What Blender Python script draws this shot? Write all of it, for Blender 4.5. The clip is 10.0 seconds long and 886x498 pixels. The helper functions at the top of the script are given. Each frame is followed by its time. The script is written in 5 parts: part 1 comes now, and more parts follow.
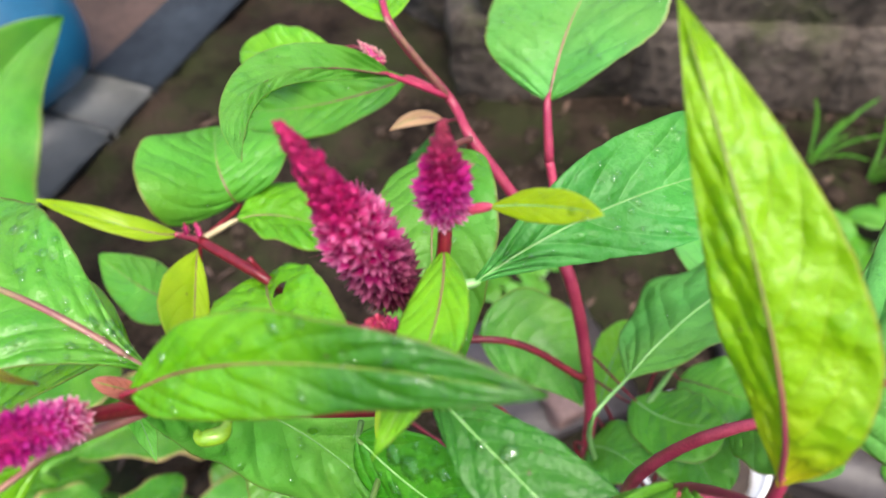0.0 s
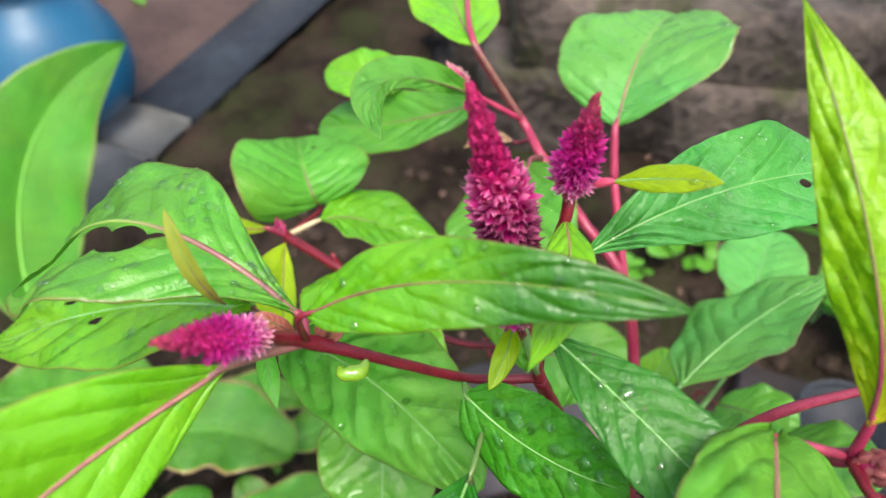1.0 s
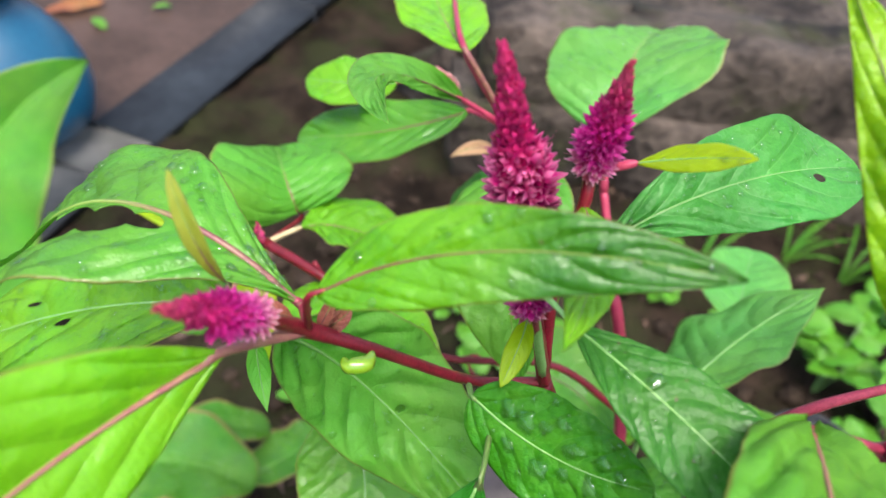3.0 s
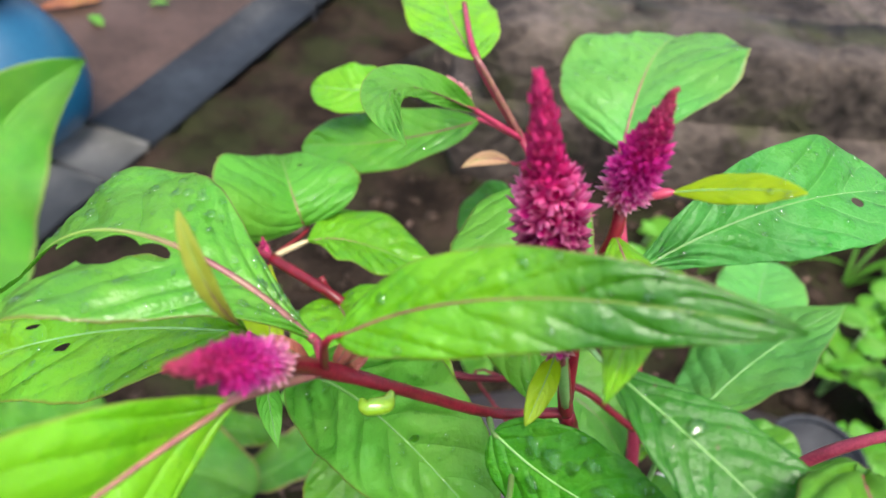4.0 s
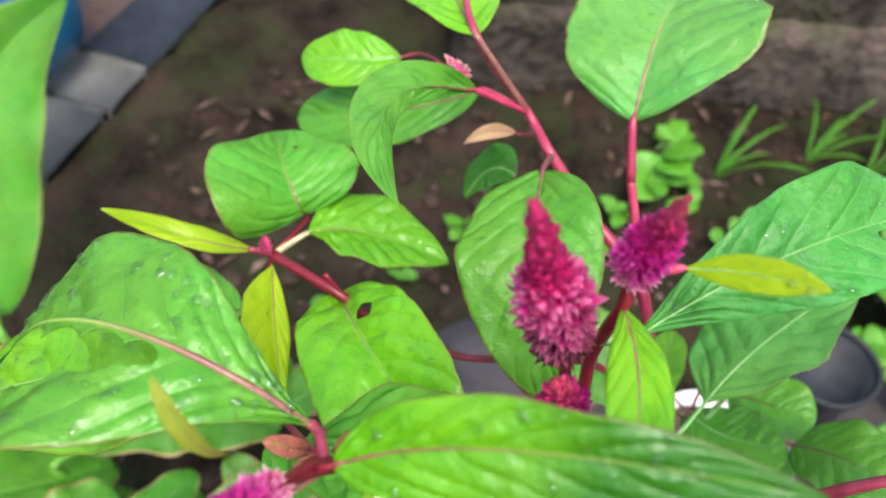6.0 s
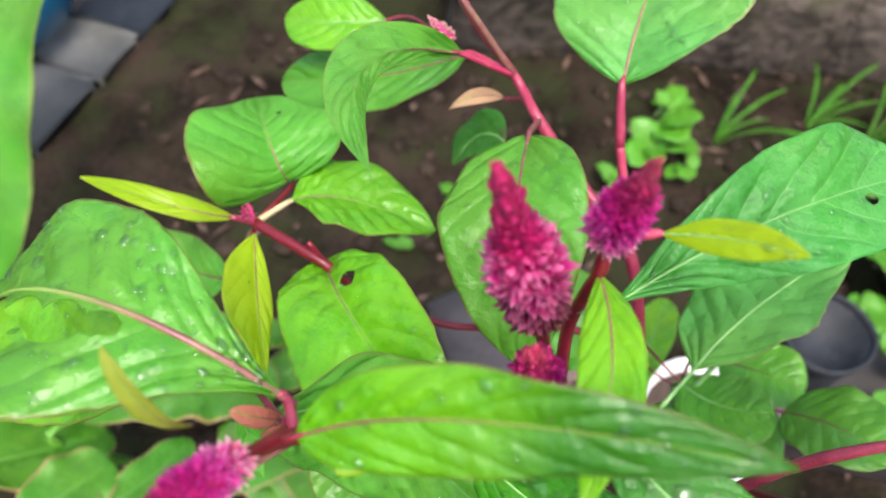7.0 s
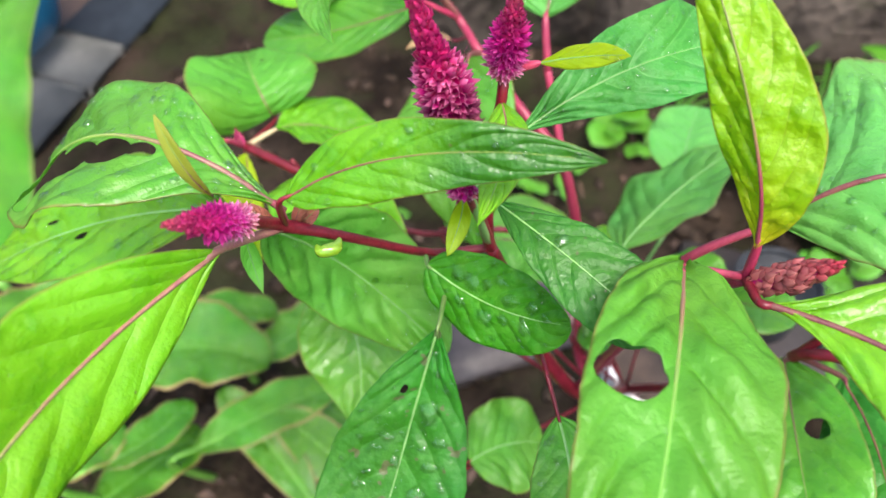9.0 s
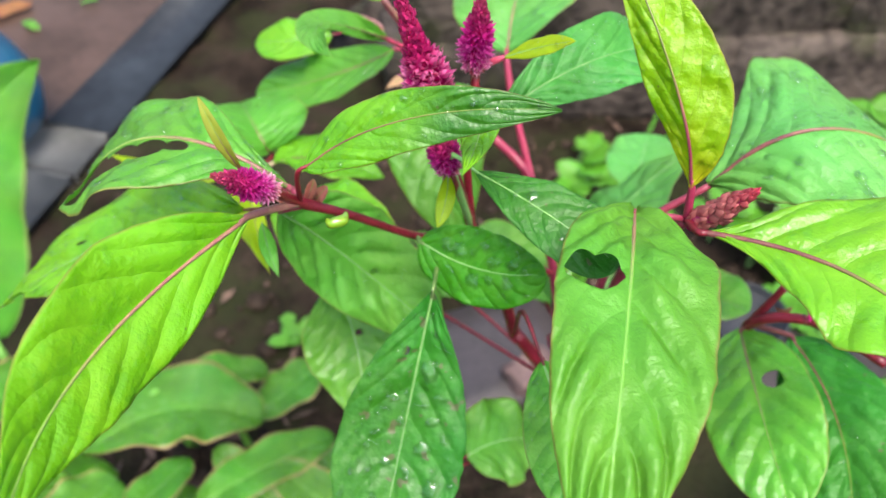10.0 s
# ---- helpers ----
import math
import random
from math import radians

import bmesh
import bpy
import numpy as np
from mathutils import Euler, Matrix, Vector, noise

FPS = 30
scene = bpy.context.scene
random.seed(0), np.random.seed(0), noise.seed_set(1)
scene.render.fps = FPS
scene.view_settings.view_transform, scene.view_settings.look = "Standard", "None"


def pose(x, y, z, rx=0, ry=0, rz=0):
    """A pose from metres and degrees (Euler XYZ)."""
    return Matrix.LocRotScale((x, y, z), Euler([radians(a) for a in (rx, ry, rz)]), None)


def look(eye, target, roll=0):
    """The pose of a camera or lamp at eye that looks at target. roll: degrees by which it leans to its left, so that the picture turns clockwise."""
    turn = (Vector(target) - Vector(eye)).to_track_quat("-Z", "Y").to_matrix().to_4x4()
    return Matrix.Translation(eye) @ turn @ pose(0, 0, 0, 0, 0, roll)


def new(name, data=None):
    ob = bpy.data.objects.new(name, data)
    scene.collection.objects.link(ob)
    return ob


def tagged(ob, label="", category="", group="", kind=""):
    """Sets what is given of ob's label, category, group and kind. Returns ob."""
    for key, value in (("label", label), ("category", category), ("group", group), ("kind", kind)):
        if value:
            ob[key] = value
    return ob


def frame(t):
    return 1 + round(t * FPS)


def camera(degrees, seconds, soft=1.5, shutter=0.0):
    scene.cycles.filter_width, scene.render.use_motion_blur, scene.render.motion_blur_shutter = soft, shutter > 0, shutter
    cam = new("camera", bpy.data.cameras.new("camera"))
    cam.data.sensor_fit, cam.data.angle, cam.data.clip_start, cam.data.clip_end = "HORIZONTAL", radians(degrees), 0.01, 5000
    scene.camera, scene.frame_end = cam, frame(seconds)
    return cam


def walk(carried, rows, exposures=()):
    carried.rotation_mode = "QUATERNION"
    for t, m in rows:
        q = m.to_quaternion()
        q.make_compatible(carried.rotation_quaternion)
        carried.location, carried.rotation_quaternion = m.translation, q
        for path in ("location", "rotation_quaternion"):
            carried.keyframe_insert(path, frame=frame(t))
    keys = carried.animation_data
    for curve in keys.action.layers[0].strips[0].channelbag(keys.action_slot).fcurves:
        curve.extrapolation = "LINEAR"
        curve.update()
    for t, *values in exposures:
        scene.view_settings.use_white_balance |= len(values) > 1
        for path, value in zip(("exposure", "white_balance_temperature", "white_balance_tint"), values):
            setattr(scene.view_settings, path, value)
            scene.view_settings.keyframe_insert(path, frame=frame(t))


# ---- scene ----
cam = camera(61.2, 10.0)
cam.data.dof.use_dof = True
cam.data.dof.focus_distance, cam.data.dof.aperture_fstop = 0.228, 11.5
METRES, EYE, TILT, LEAN, TURN = 0.33, 0.86, -52.0, 0.0, 0.0
ROWS = [
    (0.0, 0.0, 0.0, 0.0, 0.0, 0.0, -0.0),
    (0.5, -0.0452, -0.0254, -0.0356, 0.21, 2.66, -1.95),
    (1.0, -0.0973, -0.0759, -0.0768, 0.03, 4.23, -3.35),
    (1.5, -0.0985, -0.0777, -0.1308, -1.68, 5.96, -3.91),
    (2.0, -0.1179, -0.0538, -0.1195, -3.18, 6.85, -3.75),
    (2.5, -0.1293, -0.0463, -0.124, -3.36, 7.46, -3.7),
    (4.0, -0.1585, -0.0031, -0.0884, -3.58, 7.06, -3.73),
    (4.5, -0.1647, 0.0091, -0.0691, -3.86, 5.85, -3.51),
    (5.0, -0.1713, 0.0036, -0.0009, -3.23, 1.67, -2.13),
    (6.5, -0.1377, 0.0247, 0.0578, -2.3, -2.29, -1.17),
    (7.0, -0.1293, 0.0368, 0.0512, -2.29, -4.01, -0.95),
    (7.5, -0.1135, 0.0401, 0.0569, -2.21, -5.64, -0.04),
    (8.0, -0.0979, -0.0037, 0.0208, -1.86, -5.54, -0.24),
    (8.5, -0.0934, -0.0883, -0.0322, -2.28, -4.43, 0.46),
    (9.0, -0.1023, -0.1704, -0.1093, -3.47, -2.46, 1.7),
    (9.5, -0.1042, -0.2391, -0.1951, -4.32, 0.9, 3.51),
    (10.0, -0.1356, -0.2967, -0.2371, -5.23, 3.98, 5.29),
]
walk(cam, [(t, pose(0, 0, EYE, TILT, LEAN, TURN) @ pose(METRES * x, METRES * y, METRES * z, 90 + pitch, roll, yaw)) for t, x, y, z, yaw, pitch, roll in ROWS], [(0.0, 1.36), (7.5, 1.36), (9.0, 1.46), (10.0, 1.46)])

# ---- world and light ----
world = bpy.data.worlds.new("overcast_sky")
world.use_nodes = True
scene.world = world
wn = world.node_tree.nodes
sky = wn.new("ShaderNodeTexSky")
sky.sky_type = 'NISHITA'
sky.sun_disc = False
sky.sun_elevation = radians(68)
sky.sun_rotation = radians(165)
sky.air_density, sky.dust_density, sky.ozone_density = 1.0, 4.0, 0.4
wn["Background"].inputs["Strength"].default_value = 0.15
world.node_tree.links.new(sky.outputs["Color"], wn["Background"].inputs["Color"])

sun = new("sun", bpy.data.lights.new("sun", 'SUN'))
sun.data.energy, sun.data.angle, sun.data.color = 1.5, radians(24), (1.0, 0.96, 0.92)
sun.matrix_world = look((0.12, -0.85, 3.0), (0, 0.1, 0.6))


# ---- materials ----
def material(name):
    m = bpy.data.materials.new(name)
    m.use_nodes = True
    return m, m.node_tree.nodes, m.node_tree.links, m.node_tree.nodes["Principled BSDF"]


def mth(nodes, links, op, a, b=None, clamp=False):
    n = nodes.new("ShaderNodeMath")
    n.operation, n.use_clamp = op, clamp
    for i, v in enumerate((a, b)):
        if v is None:
            continue
        if isinstance(v, (int, float)):
            n.inputs[i].default_value = v
        else:
            links.new(v, n.inputs[i])
    return n.outputs[0]


def remap(nodes, links, v, lo, hi, to0=0.0, to1=1.0):
    n = nodes.new("ShaderNodeMapRange")
    n.interpolation_type = 'SMOOTHSTEP'
    links.new(v, n.inputs[0])
    for i, x in enumerate((lo, hi, to0, to1)):
        n.inputs[i + 1].default_value = x
    return n.outputs[0]


def mixed(nodes, links, fac, a, b, blend='MIX'):
    n = nodes.new("ShaderNodeMix")
    n.data_type, n.blend_type = 'RGBA', blend
    for socket, v in ((n.inputs[0], fac), (n.inputs[6], a), (n.inputs[7], b)):
        if isinstance(v, (int, float)):
            socket.default_value = v
        elif isinstance(v, tuple):
            socket.default_value = (*v, 1)
        else:
            links.new(v, socket)
    return n.outputs[2]


def noisy(nodes, links, scale, detail=3.0, rough=0.55, coord="Object"):
    tc = nodes.new("ShaderNodeTexCoord")
    n = nodes.new("ShaderNodeTexNoise")
    n.inputs["Scale"].default_value, n.inputs["Detail"].default_value = scale, detail
    n.inputs["Roughness"].default_value = rough
    links.new(tc.outputs[coord], n.inputs["Vector"])
    return n.outputs["Fac"]


def bumped(nodes, links, height, strength, distance, onto=None):
    n = nodes.new("ShaderNodeBump")
    n.inputs["Strength"].default_value, n.inputs["Distance"].default_value = strength, distance
    links.new(height, n.inputs["Height"])
    if onto is not None:
        links.new(onto, n.inputs["Normal"])
    return n.outputs["Normal"]


def leaf_material(name, base, light, vein, thin, edge=None, gloss=0.34, through_part=0.35, parallel=False, wet=0.3, pucker=1.0, spots=0.79, ribs=1.0, line_part=0.32, ageing_or_shade=None):
    """A leaf: side veins that follow the blade, mottled flesh, light passing through, a coloured margin, a film of rain where it is wet."""
    m, nodes, links, bsdf = material(name)

    def along(layer):
        uv = nodes.new("ShaderNodeUVMap")
        uv.uv_map = layer
        sep = nodes.new("ShaderNodeSeparateXYZ")
        links.new(uv.outputs[0], sep.inputs[0])
        return sep.outputs

    a = mth(nodes, links, 'ABSOLUTE', mth(nodes, links, 'SUBTRACT', mth(nodes, links, 'MULTIPLY', along("leaf")[1], 2.0), 1.0))
    wob = noisy(nodes, links, 160.0, 2.0)
    if parallel:
        x = mth(nodes, links, 'ADD', mth(nodes, links, 'MULTIPLY', a, 16.0), mth(nodes, links, 'MULTIPLY', wob, 0.5))
        width = 0.22
    else:
        x = mth(nodes, links, 'ADD', along("vein")[0], mth(nodes, links, 'MULTIPLY', mth(nodes, links, 'SUBTRACT', wob, 0.5), 0.10))
        width = 0.045
    saw = mth(nodes, links, 'PINGPONG', x, 0.5)
    line = mth(nodes, links, 'MULTIPLY', remap(nodes, links, saw, 0.0, width, 1.0, 0.0), remap(nodes, links, a, 0.55, 1.0, 1.0, 0.35))
    crease = remap(nodes, links, saw, 0.0, 0.24, 0.0, 1.0)
    tc = nodes.new("ShaderNodeTexCoord")

    def cells(scale):
        net = nodes.new("ShaderNodeTexVoronoi")
        net.feature = 'DISTANCE_TO_EDGE'
        net.inputs["Scale"].default_value = scale
        links.new(tc.outputs["Object"], net.inputs["Vector"])
        return net.outputs["Distance"]

    mesh_line = remap(nodes, links, cells(330.0), 0.0, 0.12, 0.6, 0.0)
    blotch = noisy(nodes, links, 42.0, 3.0)
    patch = noisy(nodes, links, 14.0, 2.0)
    col = mixed(nodes, links, remap(nodes, links, mth(nodes, links, 'ADD', mth(nodes, links, 'MULTIPLY', blotch, 0.5), mth(nodes, links, 'MULTIPLY', patch, 0.5)), 0.36, 0.64), base, light)
    info = nodes.new("ShaderNodeObjectInfo")
    hsv = nodes.new("ShaderNodeHueSaturation")
    links.new(col, hsv.inputs["Color"])
    links.new(remap(nodes, links, info.outputs["Random"], 0.0, 1.0, 0.92, 1.08), hsv.inputs["Value"])
    links.new(remap(nodes, links, patch, 0.3, 0.7, 0.488, 0.512), hsv.inputs["Hue"])
    col = hsv.outputs["Color"]
    # Tone change along the blade: LEAF_YELLOW's yellowing, LEAF_WET's painted-in shade.
    if ageing_or_shade:
        tipward = mth(nodes, links, 'ADD', along("leaf")[0], mth(nodes, links, 'MULTIPLY', mth(nodes, links, 'SUBTRACT', blotch, 0.5), 0.5))
        col = mixed(nodes, links, remap(nodes, links, tipward, ageing_or_shade[1], ageing_or_shade[2]), col, ageing_or_shade[0])
    col = mixed(nodes, links, mth(nodes, links, 'MULTIPLY', mesh_line, 0.16), col, vein)
    col = mixed(nodes, links, mth(nodes, links, 'MULTIPLY', line, line_part), col, vein)
    rain = mth(nodes, links, 'ADD', mth(nodes, links, 'MULTIPLY', noisy(nodes, links, 70.0, 3.0, 0.5), 0.7), mth(nodes, links, 'MULTIPLY', noisy(nodes, links, 330.0, 2.0), 0.3))
    film = remap(nodes, links, rain, 0.585 - 0.13 * wet, 0.60 - 0.13 * wet, 0.0, 1.0)
    swell = remap(nodes, links, rain, 0.580 - 0.13 * wet, 0.63 - 0.13 * wet, 0.0, 1.0)
    if wet >= 0.2:
        col = mixed(nodes, links, mth(nodes, links, 'MULTIPLY', film, 0.8 if wet >= 0.6 else 0.45), col, mixed(nodes, links, 1.0, col, (0.62, 0.86, 0.46), 'MULTIPLY'))
    brown = remap(nodes, links, noisy(nodes, links, 130.0, 2.0), spots - 0.02, spots, 0.0, 0.75)
    col = mixed(nodes, links, brown, col, (0.13, 0.10, 0.06))
    if edge:
        ragged = mth(nodes, links, 'ADD', a, mth(nodes, links, 'MULTIPLY', blotch, 0.12 if parallel else 0.0))
        col = mixed(nodes, links, remap(nodes, links, ragged, 0.955, 1.03 if parallel else 1.0, 0.0, 0.85 if parallel else 0.55), col, edge)
    links.new(col, bsdf.inputs["Base Color"])
    links.new(remap(nodes, links, blotch, 0.3, 0.7, gloss - 0.05, gloss + 0.07), bsdf.inputs["Roughness"])
    bsdf.inputs["Specular IOR Level"].default_value = 0.32 if wet >= 0.6 else 0.45
    dome = remap(nodes, links, cells(150.0), 0.0, 0.42, 0.0, 1.0)
    soft = mth(nodes, links, 'ADD', mth(nodes, links, 'MULTIPLY', noisy(nodes, links, 250.0, 3.0), 0.75), mth(nodes, links, 'MULTIPLY', crease, 0.15 * ribs))
    soft = mth(nodes, links, 'ADD', soft, mth(nodes, links, 'MULTIPLY', dome, 0.03 + max(0.0, pucker - 0.9) * 0.4))
    normal = bumped(nodes, links, soft, min(1.0, 0.75 * pucker), 0.0018)
    relief = mth(nodes, links, 'ADD', mth(nodes, links, 'MULTIPLY', noisy(nodes, links, 620.0, 3.0), 1.1), mth(nodes, links, 'MULTIPLY', line, -0.6))
    normal = bumped(nodes, links, relief, 0.4, 0.0004, normal)
    links.new(normal, bsdf.inputs["Normal"])
    if wet >= 0.2:
        dry = 0.0 if wet >= 0.6 else wet * 0.6
        links.new(remap(nodes, links, film, 0.0, 1.0, dry, 0.30 if wet >= 0.6 else 0.75), bsdf.inputs["Coat Weight"])
        links.new(remap(nodes, links, film, 0.0, 1.0, 0.22, 0.05), bsdf.inputs["Coat Roughness"])
        ripple = bumped(nodes, links, noisy(nodes, links, 130.0, 2.0), 0.3, 0.0020, normal)
        links.new(bumped(nodes, links, swell, 0.8, 0.0009, ripple), bsdf.inputs["Coat Normal"])
    else:
        bsdf.inputs["Coat Weight"].default_value = wet
        bsdf.inputs["Coat Roughness"].default_value = 0.13
        links.new(normal, bsdf.inputs["Coat Normal"])
    bsdf.inputs["Coat IOR"].default_value = 1.40
    glow = nodes.new("ShaderNodeBsdfTranslucent")
    links.new(mixed(nodes, links, 0.7 if ageing_or_shade else 0.35, thin, col), glow.inputs["Color"])
    links.new(normal, glow.inputs["Normal"])
    add = nodes.new("ShaderNodeMixShader")
    add.inputs[0].default_value = through_part
    links.new(bsdf.outputs[0], add.inputs[1])
    links.new(glow.outputs[0], add.inputs[2])
    links.new(add.outputs[0], nodes["Material Output"].inputs["Surface"])
    return m


def plain(name, a, b, scale, rough=0.6, bump=0.3, dist=0.002, fine=8.0, spec=0.5, coat=0.0, glow=0.0, rough_to=None):
    """A mottled surface of two colours with stains at one scale and grain at a finer one."""
    m, nodes, links, bsdf = material(name)
    big, small = noisy(nodes, links, scale, 5.0), noisy(nodes, links, scale * fine, 3.0)
    mixn = mth(nodes, links, 'ADD', mth(nodes, links, 'MULTIPLY', big, 0.65), mth(nodes, links, 'MULTIPLY', small, 0.35))
    col = mixed(nodes, links, remap(nodes, links, mixn, 0.36, 0.64), a, b)
    info = nodes.new("ShaderNodeObjectInfo")
    hsv = nodes.new("ShaderNodeHueSaturation")
    links.new(col, hsv.inputs["Color"])
    links.new(remap(nodes, links, info.outputs["Random"], 0.0, 1.0, 0.82, 1.18), hsv.inputs["Value"])
    links.new(hsv.outputs["Color"], bsdf.inputs["Base Color"])
    links.new(remap(nodes, links, big, 0.3, 0.7, rough, rough if rough_to is None else rough_to), bsdf.inputs["Roughness"])
    bsdf.inputs["Specular IOR Level"].default_value = spec
    bsdf.inputs["Coat Weight"].default_value = coat
    bsdf.inputs["Coat Roughness"].default_value = 0.12
    links.new(bumped(nodes, links, mixn, bump, dist), bsdf.inputs["Normal"])
    if glow:
        tr = nodes.new("ShaderNodeBsdfTranslucent")
        links.new(hsv.outputs["Color"], tr.inputs["Color"])
        add = nodes.new("ShaderNodeMixShader")
        add.inputs[0].default_value = glow
        links.new(bsdf.outputs[0], add.inputs[1])
        links.new(tr.outputs[0], add.inputs[2])
        links.new(add.outputs[0], nodes["Material Output"].inputs["Surface"])
    return m


def floret_material(name, stops_tip, stops_base):
    """Bract colour: from the floret's base to its tip (u) and from the spike's foot to its top (v)."""
    m, nodes, links, bsdf = material(name)
    uv = nodes.new("ShaderNodeUVMap")
    uv.uv_map = "leaf"
    sep = nodes.new("ShaderNodeSeparateXYZ")
    links.new(uv.outputs[0], sep.inputs[0])
    ramps = []
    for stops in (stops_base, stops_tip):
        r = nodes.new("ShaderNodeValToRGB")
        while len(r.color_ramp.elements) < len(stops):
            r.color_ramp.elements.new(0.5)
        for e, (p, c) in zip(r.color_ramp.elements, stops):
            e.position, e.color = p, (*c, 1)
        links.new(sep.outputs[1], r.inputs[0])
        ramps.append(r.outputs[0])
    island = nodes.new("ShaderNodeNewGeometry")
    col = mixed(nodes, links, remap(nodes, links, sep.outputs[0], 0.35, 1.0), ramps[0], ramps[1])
    hsv = nodes.new("ShaderNodeHueSaturation")
    links.new(col, hsv.inputs["Color"])
    links.new(remap(nodes, links, island.outputs["Random Per Island"], 0.0, 1.0, 0.75, 1.3), hsv.inputs["Value"])
    links.new(hsv.outputs["Color"], bsdf.inputs["Base Color"])
    bsdf.inputs["Roughness"].default_value = 0.35
    tr = nodes.new("ShaderNodeBsdfTranslucent")
    links.new(hsv.outputs["Color"], tr.inputs["Color"])
    add = nodes.new("ShaderNodeMixShader")
    add.inputs[0].default_value = 0.4
    links.new(bsdf.outputs[0], add.inputs[1])
    links.new(tr.outputs[0], add.inputs[2])
    links.new(add.outputs[0], nodes["Material Output"].inputs["Surface"])
    return m


LEAF_BRACT = leaf_material("reddish_bract", (0.42, 0.14, 0.10), (0.52, 0.24, 0.15), (0.24, 0.04, 0.04), (0.55, 0.18, 0.10), None, 0.4)
RED_EDGE = (0.26, 0.07, 0.05)
LEAF_YOUNG = leaf_material("young_leaf", (0.150, 0.42, 0.010), (0.210, 0.50, 0.016), (0.20, 0.46, 0.02), (0.36, 0.82, 0.006), RED_EDGE, 0.29, through_part=0.42, wet=0.42, pucker=0.8, ribs=1.3)
LEAF_YELLOW = leaf_material("yellowing_leaf", (0.46, 0.44, 0.008), (0.56, 0.50, 0.012), (0.24, 0.34, 0.02), (0.66, 0.90, 0.004), (0.34, 0.14, 0.05), 0.36, through_part=0.5, wet=0.3, pucker=1.35, ribs=0.5, line_part=0.6, ageing_or_shade=((0.27, 0.51, 0.006), 0.0, 0.42))
LEAF_LIME = leaf_material("narrow_lime_leaf", (0.30, 0.48, 0.006), (0.42, 0.57, 0.010), (0.34, 0.46, 0.02), (0.66, 0.88, 0.006), (0.34, 0.16, 0.06), 0.38, through_part=0.5, wet=0.1, pucker=0.35)
# The tip half is darkened in the colour to stand in for shade.
LEAF_WET = leaf_material("lime_green_leaf", (0.100, 0.33, 0.004), (0.145, 0.42, 0.006), (0.07, 0.26, 0.01), (0.26, 0.68, 0.006), RED_EDGE, 0.32, wet=0.5, ribs=0.6, ageing_or_shade=((0.034, 0.165, 0.010), 0.40, 0.78))
LEAF_THIN = leaf_material("thin_pale_leaf", (0.135, 0.41, 0.05), (0.20, 0.48, 0.075), (0.11, 0.33, 0.04), (0.32, 0.82, 0.06), RED_EDGE, 0.42, through_part=0.5, wet=0.3, pucker=0.7)
# Vein colour darker than the flesh: shade in the grooves, painted in.
LEAF_MID = leaf_material("mid_green_leaf", (0.086, 0.30, 0.020), (0.134, 0.39, 0.032), (0.050, 0.23, 0.010), (0.198, 0.66, 0.012), RED_EDGE, 0.38, wet=0.5, pucker=0.85)
LEAF_PALE = leaf_material("pale_green_leaf", (0.120, 0.39, 0.062), (0.155, 0.45, 0.088), (0.19, 0.48, 0.12), (0.264, 0.70, 0.06), RED_EDGE, 0.40, wet=0.25, ribs=0.9)
LEAF_FRESH = leaf_material("fresh_green_leaf", (0.088, 0.29, 0.020), (0.122, 0.35, 0.030), (0.08, 0.30, 0.02), (0.23, 0.68, 0.02), RED_EDGE, 0.42, wet=0.03, ribs=1.6)
LEAF_DARK = leaf_material("dark_wet_leaf", (0.034, 0.175, 0.018), (0.055, 0.24, 0.028), (0.12, 0.36, 0.06), (0.09, 0.44, 0.015), None, 0.38, through_part=0.32, wet=0.8, spots=0.67)
LEAF_POOLED = leaf_material("pooled_green_leaf", (0.060, 0.25, 0.010), (0.095, 0.33, 0.016), (0.13, 0.38, 0.05), (0.15, 0.54, 0.012), None, 0.34, through_part=0.34, wet=0.7)
LEAF_TEAL = leaf_material("blue_green_leaf", (0.055, 0.25, 0.040), (0.080, 0.32, 0.058), (0.26, 0.54, 0.18), (0.16, 0.60, 0.08), None, 0.42, through_part=0.32, wet=0.7)
LEAF_RUSTY = leaf_material("yellow_brown_leaf", (0.24, 0.30, 0.03), (0.34, 0.38, 0.04), (0.30, 0.16, 0.05), (0.60, 0.66, 0.05), (0.36, 0.10, 0.06), 0.45, wet=0.0, pucker=0.3, ribs=0.2)
LEAF_BLADE = leaf_material("broad_blade_leaf", (0.052, 0.23, 0.008), (0.090, 0.31, 0.012), (0.08, 0.30, 0.02), (0.16, 0.52, 0.010), (0.26, 0.36, 0.08), 0.42, parallel=True, wet=0.1)
# Lit copy of LEAF_BLADE: stronger light put into the colour; browned edge is real.
LEAF_BLADE_LIT = leaf_material("lit_yellow_edged_blade", (0.060, 0.235, 0.012), (0.100, 0.32, 0.018), (0.10, 0.28, 0.03), (0.19, 0.46, 0.012), (0.46, 0.28, 0.12), 0.24, parallel=True, wet=0.45)
LEAF_WEED = leaf_material("weed_leaf", (0.077, 0.28, 0.016), (0.132, 0.38, 0.03), (0.10, 0.34, 0.04), (0.187, 0.6, 0.02), None, 0.45)
LEAF_RUST = leaf_material("rust_brown_leaf", (0.26, 0.09, 0.03), (0.38, 0.15, 0.05), (0.22, 0.08, 0.03), (0.4, 0.15, 0.04), None, 0.4)
LEAF_DRY = leaf_material("dry_leaf_end", (0.42, 0.19, 0.12), (0.52, 0.30, 0.19), (0.30, 0.26, 0.12), (0.6, 0.5, 0.1), None, 0.45, wet=0.0)
STEM_RED = plain("red_stem", (0.135, 0.006, 0.015), (0.24, 0.014, 0.030), 120.0, 0.34, 0.25, 0.0006, glow=0.08)
